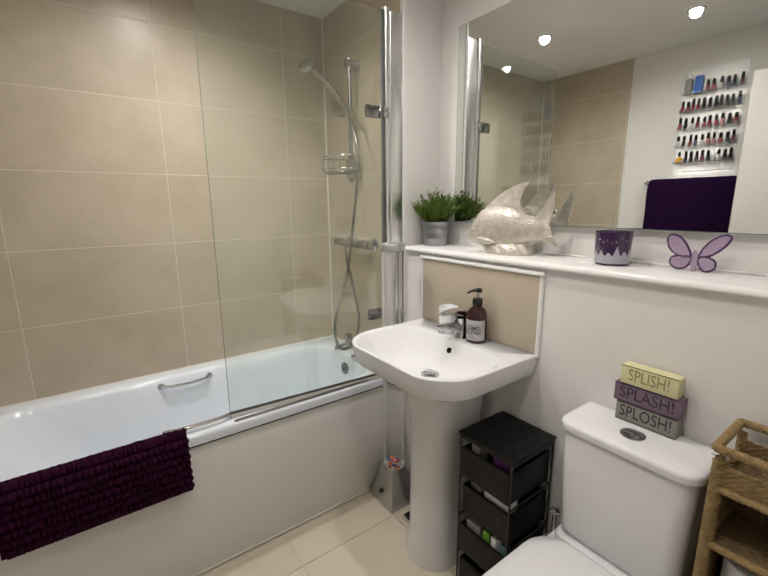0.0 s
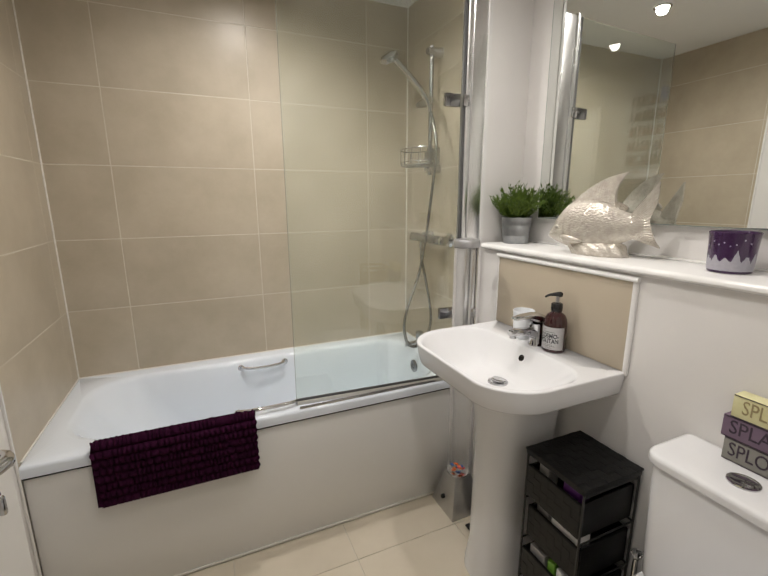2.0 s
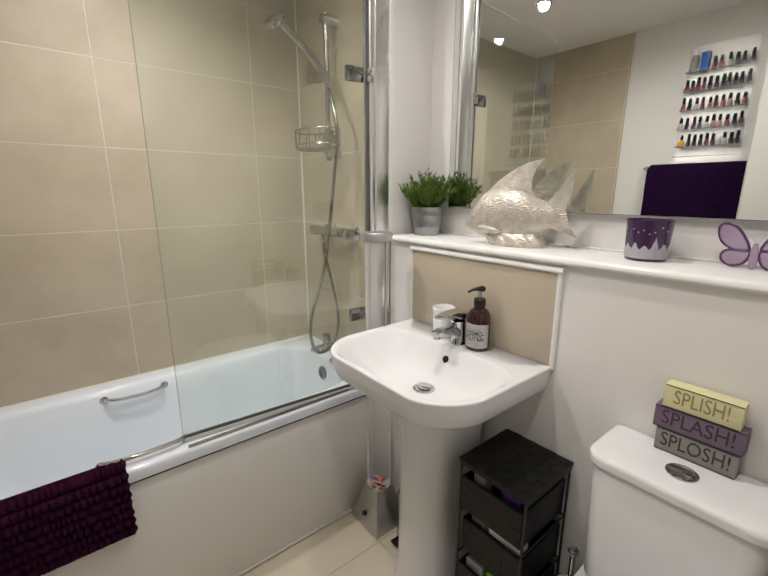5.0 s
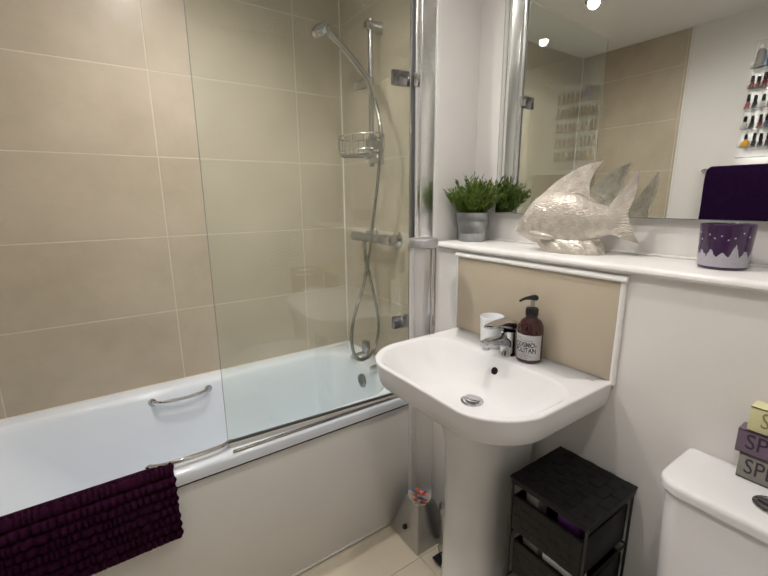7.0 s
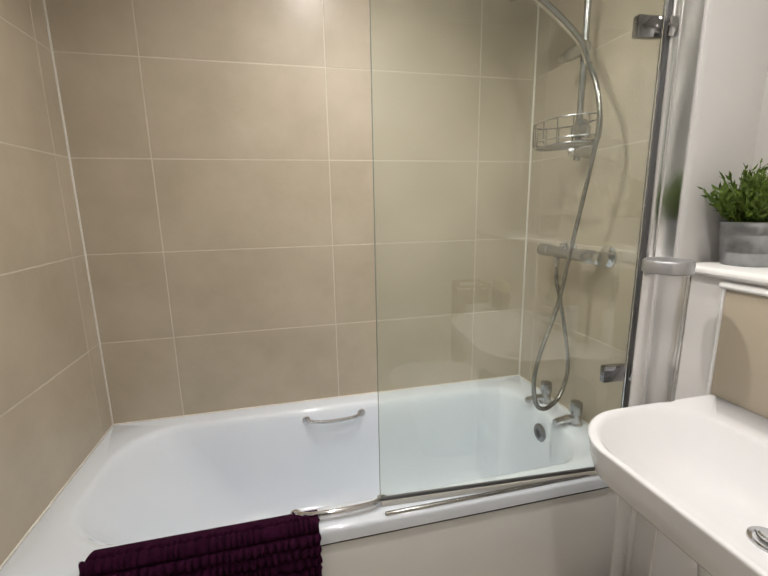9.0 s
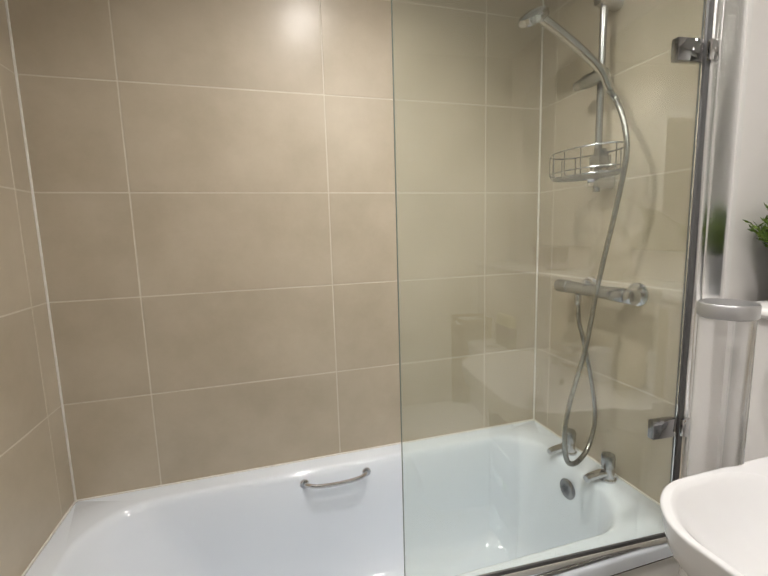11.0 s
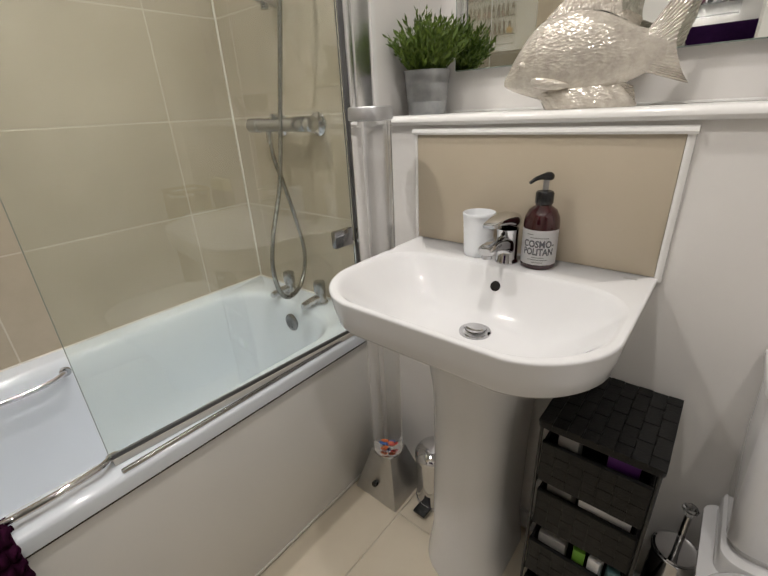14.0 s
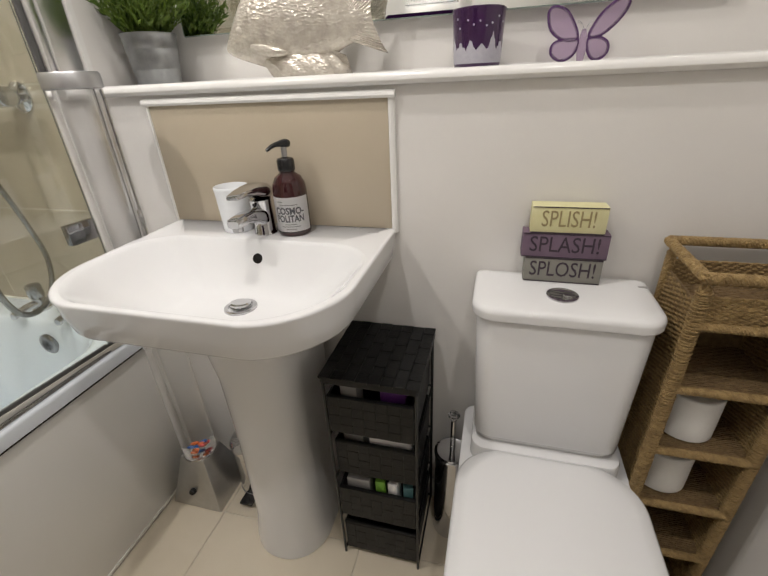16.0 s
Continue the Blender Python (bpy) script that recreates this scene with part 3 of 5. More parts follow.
# ---------------------------------------------------------------- basin
def make_basin():
    b = thing("pedestal_basin", (0.9, 0.955, 0), "white ceramic pedestal basin with chrome waste", "basin")
    zt = 0.888
    Y0, Y1 = 0.668, 1.250
    def outer(d, z, rf=0.15, xf=0.0, bow=0.030):
        lp = rrect(0.673 + d + xf, XBOX - 0.002, Y0 + d, Y1 - d, (rf, 0.004, 0.004, rf), z, 12)
        for p in lp:  # slightly bowed front
            k = max(0.0, 1 - ((p.y - 0.959) / 0.291) ** 2)
            f = max(0.0, min(1.0, (0.95 - p.x) / 0.28))
            p.x -= bow * k * f
        return lp
    def bowl(d, z, xb=0.984, bow=0.030):
        rf, rb = 0.125 - 0.64 * d, 0.100 - 0.55 * d
        lp = rrect(0.684 + d, xb - d * 0.6, Y0 + 0.014 + d * 1.15, Y1 - 0.014 - d * 1.15, (rf, rb, rb, rf), z, 12)
        for p in lp:
            k = max(0.0, 1 - ((p.y - 0.959) / 0.26) ** 2)
            f = max(0.0, min(1.0, (0.93 - p.x) / 0.23))
            p.x -= bow * k * f
        return lp
    def under(z, x0, x1, w, r):
        return rrect(x0, x1, 0.959 - w, 0.959 + w, (r, 0.01, 0.01, r), z, 12)
    loops = [under(0.69, 0.84, XBOX - 0.002, 0.085, 0.05), under(0.735, 0.80, XBOX - 0.002, 0.14, 0.09), under(0.778, 0.755, XBOX - 0.002, 0.20, 0.13),
             outer(0.024, 0.812, 0.13), outer(0.0135, 0.8145, 0.13), outer(0.0100, 0.820, 0.13), outer(0.004, 0.852, 0.13), outer(0.0006, 0.880, 0.13), outer(0.0, 0.8835, 0.13), outer(0.0004, 0.8858, 0.13), outer(0.0018, 0.8874, 0.13), outer(0.0036, zt + 0.0001, 0.13), outer(0.0058, zt + 0.0002, 0.13),
             bowl(-0.002, zt), bowl(0.0, zt - 0.0002)]
    for k in range(1, 19):  # dished from the rim to the flat round the waste
        u = k / 18
        loops.append(bowl(0.140 * u, zt - 0.0008 - 0.1037 * (1 - (1 - u) ** 2.1) ** 1.2))
    part("bowl", loft(loops), M_CERAMIC, b, sharp=60)
    cy = 0.962
    def col(z, x0, w):
        return rrect(x0, 1.06, cy - w, cy + w, (w * 0.95, 0.02, 0.02, w * 0.95), z, 9)
    part("pedestal", loft([col(0.002, 0.80, 0.112), col(0.03, 0.802, 0.110), col(0.12, 0.815, 0.098), col(0.40, 0.818, 0.097), col(0.60, 0.815, 0.103), col(0.70, 0.80, 0.115), col(0.745, 0.785, 0.125)]), M_CERAMIC, b, "tapered white ceramic pedestal", sharp=60)
    dx, dy, dz = 0.862, 0.946, 0.783
    w = part("waste", lathe([(0.034, 0.0), (0.033, 0.004), (0.026, 0.004), (0.024, -0.002)], (dx, dy, dz), 28), M_CHROME, b, "chrome waste ring")
    bm = lathe([(0.021, 0.0), (0.022, 0.003), (0.022, 0.007), (0.019, 0.010), (0.008, 0.0085)], (0, 0, 0), 24)
    bmesh.ops.transform(bm, matrix=Matrix.Translation((dx, dy, dz + 0.004)) @ pose(0, 0, 0, 0, 9, 0), verts=bm.verts[:])
    part("pop_up_plug", bm, M_CHROME, w, "tilted chrome plug")
    bm = lathe([(0.0115, -0.004), (0.0115, 0.0022)], (0, 0, 0), 20)
    bmesh.ops.transform(bm, matrix=Matrix.Translation((0.9651, 0.953, 0.850)) @ pose(0, 0, 0, 0, -63, 0), verts=bm.verts[:])
    part("overflow_hole", bm, M_BLACK, b, "dark overflow hole")
    part("mark", box(1.060, 1.066, 0.700, 0.724, zt - 0.0005, zt + 0.0006), M_GREYP, b)


make_basin()


def make_splashback():
    s = thing("splashback", (XBOX, 0.96, 0.89), "single beige splashback tile with white trim", "splashback")
    part("tile", box(XBOX - 0.008, XBOX - 0.0005, 0.676, 1.250, 0.889, 1.160, 0.001), M_SPLASH, s)
    part("trim", loft([[Vector((XBOX - 0.001 - u, y, 1.1595 + v)) for u, v in ((0, 0), (0.013, 0), (0.0155, 0.005), (0.014, 0.011), (0.009, 0.014), (0, 0.015))] for y in (0.660, 1.262)]), M_GLOSS, s)
    part("trim", loft([[Vector((XBOX - 0.001 - u, 0.675 - v, z)) for u, v in ((0, 0), (0.009, 0), (0.010, 0.004), (0.009, 0.008), (0.006, 0.012), (0, 0.013))] for z in (0.880, 1.163)]), M_GLOSS, s)
    part("trim", loft([[Vector((XBOX - 0.001 - u, 1.2505 + v, z)) for u, v in ((0, 0), (0.010, 0), (0.011, 0.004), (0.008, 0.009), (0, 0.010))] for z in (0.886, 1.163)]), M_GLOSS, s)


make_splashback()


def make_basin_mixer():
    x, y, z = 1.030, 0.960, 0.888
    t = thing("basin_mixer_tap", (x, y, z), "polished chrome single lever basin mixer tap", "tap")
    part("body", loft([ring((x - q, y, z + h), r, 28) for r, h, q in ((0.026, 0, 0), (0.026, 0.004, 0), (0.0235, 0.008, 0), (0.0235, 0.06, 0.002), (0.0245, 0.080, 0.004))]), M_CHROME, t)
    part("spout", loft([[Vector((px, p.x, p.y)) for p in rrect(y - w, y + w, zz - h, zz + h, h * 0.7, 0, 4)] for px, w, zz, h in ((x - 0.005, 0.021, z + 0.038, 0.022), (x - 0.04, 0.018, z + 0.052, 0.015), (x - 0.08, 0.0165, z + 0.058, 0.011), (x - 0.112, 0.0155, z + 0.056, 0.010), (x - 0.117, 0.013, z + 0.055, 0.007))]), M_CHROME, t)
    part("aerator", lathe([(0.011, 0), (0.011, 0.010)], (x - 0.103, y, z + 0.038), 16), M_SATIN, t)
    lv = part("lever", loft([[Vector((px, p.x, p.y)) for p in rrect(y - w, y + w, zz - h, zz + h, h * 0.8, 0, 4)] for px, w, zz, h in ((x + 0.024, 0.012, z + 0.093, 0.008), (x + 0.018, 0.022, z + 0.094, 0.015), (x + 0.004, 0.0255, z + 0.097, 0.018), (x - 0.020, 0.0255, z + 0.101, 0.016), (x - 0.040, 0.0225, z + 0.106, 0.010), (x - 0.072, 0.018, z + 0.108, 0.006), (x - 0.098, 0.015, z + 0.106, 0.004), (x - 0.103, 0.012, z + 0.105, 0.003))]), M_CHROME, t)
    part("indicator_dot", lathe([(0.004, 0), (0.004, -0.002)], (x - 0.0285, y, z + 0.072), 12, "x"), M_BLACK, lv)


make_basin_mixer()


def make_soap():
    x, y, z = 1.044, 0.893, 0.888
    s = thing("soap_dispenser", (x, y, z), "dark red soap pump bottle with white printed label", "soap bottle")
    part("bottle", lathe([(0.033, 0), (0.0365, 0.003), (0.037, 0.010), (0.037, 0.098), (0.035, 0.112), (0.028, 0.126), (0.017, 0.134), (0.0145, 0.140)], (x, y, z), 36), M_BOTTLE, s)
    def wrap(r, a0, a1, z0, z1, n=18):
        bm = bmesh.new()
        vs = [[bm.verts.new((x + r * math.cos(radians(a0 + (a1 - a0) * i / n)), y + r * math.sin(radians(a0 + (a1 - a0) * i / n)), zz)) for i in range(n + 1)] for zz in (z0, z1)]
        for i in range(n):
            bm.faces.new((vs[0][i], vs[0][i + 1], vs[1][i + 1], vs[1][i]))
        bmesh.ops.solidify(bm, geom=bm.faces[:], thickness=-0.0003)
        return bm
    lab = part("label", wrap(0.0375, 118, 272, z + 0.012, z + 0.088), M_LABEL, s, "white label with grey print")
    def curved(text, size, zc, sq):
        cu = bpy.data.curves.new("print", "FONT")
        cu.body, cu.size, cu.align_x, cu.align_y, cu.offset = text, size, "CENTER", "CENTER", 0.0006
        cu.resolution_u = 3
        tmp = bpy.data.objects.new("tmp", cu)
        me = bpy.data.meshes.new_from_object(tmp)
        bpy.data.objects.remove(tmp)
        for v in me.vertices:
            a = radians(196) + v.co.x * sq / 0.0378
            v.co = Vector((x + 0.0381 * math.cos(a), y + 0.0381 * math.sin(a), zc + v.co.y))
        me.materials.append(M_INK)
        link("print", me, lab)
    curved("COSMO-", 0.021, z + 0.058, 0.80)
    curved("POLITAN", 0.021, z + 0.041, 0.74)
    for zc, w in ((0.078, 22), (0.071, 60), (0.028, 40), (0.023, 64), (0.017, 36)):
        part("print_bar", wrap(0.0379, 196 - w / 2 - (30 if zc == 0.078 else 0), 196 + w / 2 - (30 if zc == 0.078 else 0), z + zc, z + zc + 0.0015, 8), M_GREYP, lab)
    p = part("pump", lathe([(0.0175, 0.138), (0.0185, 0.141), (0.0185, 0.160), (0.016, 0.164), (0.007, 0.166), (0.005, 0.168)], (x, y, z), 24), M_BLACK, s, "black plastic pump")
    part("pump_stem", lathe([(0.0060, 0.166), (0.0060, 0.187)], (x, y, z), 12), M_GREYP, p)
    part("pump_head", tube(curve([(x + 0.012, y - 0.006, z + 0.192), (x, y, z + 0.194), (x - 0.02, y + 0.012, z + 0.192), (x - 0.034, y + 0.021, z + 0.184)], 4), [0.0075, 0.0085, 0.009, 0.009, 0.008, 0.007, 0.0058, 0.0050, 0.0046, 0.0042, 0.0039, 0.0036, 0.0034], 12), M_BLACK, p)


make_soap()


def make_cup():
    x, y, z = 1.043, 1.040, 0.888
    prof = [(0.031, 0), (0.033, 0.003)]
    for k in range(5):
        h = 0.012 + k * 0.014
        prof += [(0.0338 + k * 0.0006, h), (0.0344 + k * 0.0006, h + 0.003), (0.0338 + k * 0.0006, h + 0.007)]
    prof += [(0.0375, 0.094), (0.0385, 0.098), (0.0385, 0.102), (0.037, 0.104), (0.035, 0.101), (0.031, 0.01), (0.0, 0.008)]
    tagged(part("tumbler", lathe(prof, (x, y, z), 36, last=False), M_CUP), "white ribbed tumbler beside the basin tap", "tumbler")


make_cup()


# ---------------------------------------------------------------- ledge and mirror
def make_mirror():
    m = thing("wall_mirror", (XMIR, 0.7, 1.32), "large frameless rectangular wall mirror over the ledge", "mirror")
    y0, y1, z0, z1 = 0.06, 1.255, 1.312, 2.12
    part("mirror_glass", box(MIRROR_X, MIRROR_X + 0.005, y0, y1, z0, z1), M_MIRROR, m, "", False)
    part("backing_board", box(MIRROR_X + 0.0052, XMIR + 0.0055, y0 + 0.004, y1 - 0.004, z0 + 0.004, z1 - 0.004), M_GREYP, m, "grey backing board")
    part("mirror_edge", box(MIRROR_X + 0.0005, MIRROR_X + 0.005, y1 + 0.0002, y1 + 0.0028, z0, z1), M_GEDGE, m)
    part("mirror_edge", box(MIRROR_X + 0.0005, MIRROR_X + 0.005, y0, y1, z0 - 0.0026, z0 - 0.0002), M_GEDGE, m)


make_mirror()


def make_plant():
    rnd = random.Random(4)
    x, y, z = 1.210, 1.300, LEDGE
    p = thing("potted_plant", (x, y, z), "bushy artificial green plant in a zinc pot", "plant")
    part("pot", lathe([(0.050, 0), (0.052, 0.002), (0.0545, 0.030), (0.0552, 0.0315), (0.0552, 0.034), (0.0548, 0.0355), (0.0590, 0.074), (0.0598, 0.0755), (0.0598, 0.078), (0.0594, 0.0795), (0.0615, 0.104), (0.0630, 0.106), (0.0630, 0.109), (0.0608, 0.109), (0.0598, 0.104), (0.057, 0.090), (0.0, 0.090)], (x, y, z), 36, last=False), M_ZINC, p, "galvanised zinc pot")
    part("moss", lathe([(0.0565, 0.091), (0.048, 0.098), (0.02, 0.104), (0.0, 0.105)], (x, y, z), 20), M_SOIL, p)
    bm = bmesh.new()
    def leaf(o, d, ln, w):
        d = d.normalized()
        s = d.cross(Vector((rnd.uniform(-1, 1), rnd.uniform(-1, 1), rnd.uniform(-0.3, 1)))).normalized()
        n = d.cross(s)
        a, b, c, e = o, o + d * ln * 0.45 + s * w + n * w * 0.3, o + d * ln, o + d * ln * 0.45 - s * w + n * w * 0.3
        for q in ((a, b, c), (a, c, e)):
            bm.faces.new([bm.verts.new(k) for k in q])
    stems = bmesh.new()
    for i in range(230):
        a, el = rnd.uniform(0, 6.283), rnd.uniform(0.0, 1.0)
        lean = 0.76 * math.sqrt(el)
        d = Vector((math.cos(a) * math.sin(lean), math.sin(a) * math.sin(lean), math.cos(lean)))
        o = Vector((x + 0.046 * el * math.cos(a), y + 0.046 * el * math.sin(a), z + 0.098))
        ln = rnd.uniform(0.085, 0.150) * (1.0 - 0.30 * el)
        tip = o + d * ln
        tip.x = min(tip.x, XMIR - 0.026)
        tip.y = min(tip.y, YRET - 0.008)
        tube([o, (o + tip) / 2 + Vector((0, 0, 0.006)), tip], 0.0008, 4, stems)
        for k in range(12):
            f = 0.22 + 0.78 * k / 11
            q = o.lerp(tip, f)
            dd = d * 0.75 + Vector((rnd.uniform(-1, 1), rnd.uniform(-1, 1), rnd.uniform(-0.3, 0.9))) * 0.9
            leaf(q, dd, rnd.uniform(0.014, 0.027), rnd.uniform(0.0024, 0.0040))
    for v in bm.verts:
        v.co.x = min(v.co.x, XMIR - 0.019)
        v.co.y = min(v.co.y, YRET - 0.004)
    me_mat = M_LEAF
    me = bpy.data.meshes.new("foliage")
    bm.to_mesh(me)
    bm.free()
    me.materials.append(me_mat)
    link("foliage", me, p, "fine pointed green leaves")
    part("stem", stems, M_LEAF, p)


make_plant()


def blade(pts, x, th, bm=None, puff=0.0):
    """A flat outline in the y-z plane given a thickness along x, thin at its rim and fuller in the middle."""
    bm = bm or bmesh.new()
    n = len(pts)
    c = Vector((0, sum(p[0] for p in pts) / n, sum(p[1] for p in pts) / n))
    def row(k, dx):
        return [bm.verts.new((x + dx, c.y + (p[0] - c.y) * k, c.z + (p[1] - c.z) * k)) for p in pts]
    rows = [row(0.35, -th - puff), row(0.7, -th - puff * 0.6), row(0.95, -th), row(1.0, -th * 0.4), row(1.0, th * 0.4), row(0.95, th), row(0.7, th + puff * 0.6), row(0.35, th + puff)]
    for a, b in zip(rows, rows[1:]):
        for i in range(n):
            bm.faces.new((a[i], a[(i + 1) % n], b[(i + 1) % n], b[i]))
    bm.faces.new(rows[0][::-1])
    bm.faces.new(rows[-1])
    return bm


def outline(pts, per=6):
    P = [Vector((0, a, b)) for a, b in pts]
    n = len(P)
    out = []
    for i in range(n):
        a, b, c, d = P[i - 1], P[i], P[(i + 1) % n], P[(i + 2) % n]
        for k in range(per):
            t = k / per
            q = 0.5 * (2 * b + (c - a) * t + (2 * a - 5 * b + 4 * c - d) * t * t + (3 * b - a - 3 * c + d) * t ** 3)
            out.append((q.y, q.z))
    return out


def make_fish():
    """One plain mesh: a deep-bodied pearl fish on its wavy base, its nose turned to the room."""
    bm = bmesh.new()
    # rings from the nose back to the tail root: distance, height, half width, half height
    sec = [(0.000, 1.264, 0.004, 0.006), (0.008, 1.269, 0.010, 0.017), (0.020, 1.278, 0.017, 0.032), (0.038, 1.289, 0.025, 0.050), (0.056, 1.297, 0.032, 0.064), (0.080, 1.302, 0.039, 0.076), (0.118, 1.304, 0.045, 0.083),
           (0.160, 1.304, 0.046, 0.082), (0.195, 1.303, 0.041, 0.073), (0.222, 1.302, 0.034, 0.061), (0.245, 1.301, 0.026, 0.049), (0.265, 1.302, 0.018, 0.040), (0.285, 1.303, 0.012, 0.034), (0.300, 1.303, 0.008, 0.031)]
    path = curve([(a, b, 0) for a, b, _, _ in sec], 8)
    rad = curve([(c, d, 0) for _, _, c, d in sec], 8)
    seg = 72
    rows = []
    for j, (p, r) in enumerate(zip(path, rad)):
        row = []
        for i in range(seg):
            a = 2 * math.pi * i / seg
            s = 1.0
            if p.x > 0.066:  # overlapping rows of scales
                ph = p.x / 0.0078 + (0.5 if (i // 3) % 2 else 0.0)
                s += (0.026 * (1.0 - ph % 1.0) - 0.012) * min(1.0, (p.x - 0.066) / 0.012) * min(1.0, max(0.0, (0.27 - p.x) / 0.03))
            elif p.x > 0.052:  # gill cover stands proud
                s += 0.045 * math.sin(math.pi * (p.x - 0.052) / 0.028) * abs(math.sin(a))
            row.append(bm.verts.new((r.x * s * math.sin(a), -p.x, p.y + r.y * s * math.cos(a))))
        rows.append(row)
    for a, b in zip(rows, rows[1:]):
        for i in range(seg):
            bm.faces.new((a[i], a[(i + 1) % seg], b[(i + 1) % seg], b[i]))
    bm.faces.new(rows[0][::-1])
    bm.faces.new(rows[-1])
    def fin(root, tips, th, hollow=0.0):
        """Ribbed fin swept between a root line and a tip line."""
        n = 30
        R, T = curve([(0, -a, b) for a, b in root], n), curve([(0, -a, b) for a, b in tips], n)
        m = min(len(R), len(T))
        R, T = [R[int(i * (len(R) - 1) / (m - 1))] for i in range(m)], [T[int(i * (len(T) - 1) / (m - 1))] for i in range(m)]
        grid = []
        for side in (-1, 1):
            g = []
            for i in range(m):
                line = []
                for k in range(9):
                    f = k / 8
                    q = R[i].lerp(T[i], f)
                    q.y += hollow * math.sin(math.pi * f) * (i / (m - 1)) ** 4
                    w = th * (1 - 0.75 * f) + 0.0014 * math.sin(i * 1.15) * (0.3 + 0.7 * f)
                    line.append(bm.verts.new((side * max(0.0010, w), q.y, q.z)))
                g.append(line)
            grid.append(g)
        for g in grid:
            for i in range(m - 1):
                for k in range(8):
                    bm.faces.new((g[i][k], g[i + 1][k], g[i + 1][k + 1], g[i][k + 1]))
        A, B = grid
        for i in range(m - 1):
            bm.faces.new((A[i][8], A[i + 1][8], B[i + 1][8], B[i][8]))
        for i in (0, m - 1):
            for k in range(8):
                bm.faces.new((A[i][k], A[i][k + 1], B[i][k + 1], B[i][k]))
    fin([(0.050, 1.342), (0.085, 1.370), (0.135, 1.383), (0.180, 1.380), (0.218, 1.362)], [(0.054, 1.352), (0.095, 1.396), (0.142, 1.432), (0.192, 1.457), (0.241, 1.468)], 0.013, 0.018)
    fin([(0.262, 1.338), (0.270, 1.322), (0.272, 1.304), (0.270, 1.286), (0.262, 1.270)], [(0.327, 1.437), (0.327, 1.378), (0.314, 1.322), (0.330, 1.272), (0.349, 1.242)], 0.012)
    fin([(0.196, 1.372), (0.212, 1.366), (0.226, 1.358), (0.234, 1.346)], [(0.222, 1.379), (0.240, 1.370), (0.251, 1.360), (0.246, 1.347)], 0.012)
    fin([(0.188, 1.232), (0.210, 1.240), (0.232, 1.252)], [(0.262, 1.2055), (0.262, 1.222), (0.256, 1.243)], 0.014)
    # pectoral fins, eyes and cheeks
    for sd in (-1, 1):
        pts = outline([(-0.062, 1.268), (-0.095, 1.266), (-0.135, 1.252), (-0.110, 1.243), (-0.066, 1.252)])
        blade(pts, sd * 0.040, 0.003, bm, 0.004)
        eye = bmesh.ops.create_uvsphere(bm, u_segments=16, v_segments=10, radius=0.0085)["verts"]
        for v in eye:
            v.co = Vector((sd * 0.0235 + v.co.x * 0.7, -0.038 + v.co.y, 1.294 + v.co.z))
    # wavy base, swept up under the chin
    lp = []
    for z, c, h, w in ((LEDGE + 0.0005, 0.178, 0.086, 0.044), (LEDGE + 0.006, 0.176, 0.088, 0.046), (LEDGE + 0.018, 0.168, 0.088, 0.043), (LEDGE + 0.032, 0.155, 0.090, 0.038), (LEDGE + 0.046, 0.140, 0.088, 0.030), (LEDGE + 0.056, 0.130, 0.070, 0.020)):
        k = 1.0 if z > LEDGE + 0.01 else 0.0
        lp.append([Vector(((w + 0.0032 * math.sin(i * 1.37 + z * 90)) * math.sin(2 * math.pi * i / 64), -c - (h + 0.004 * math.sin(i * 1.1)) * math.cos(2 * math.pi * i / 64), z + k * 0.003 * math.sin(i * 1.3))) for i in range(64)])
    loft(lp, bm=bm)
    bmesh.ops.transform(bm, matrix=pose(1.136, 1.041, 0, 0, 0, 16.5), verts=bm.verts[:])
    tagged(part("fish_ornament", bm, M_PEARL, sharp=60), "pearl white shell-inlaid fish ornament on the ledge", "ornament")


make_fish()


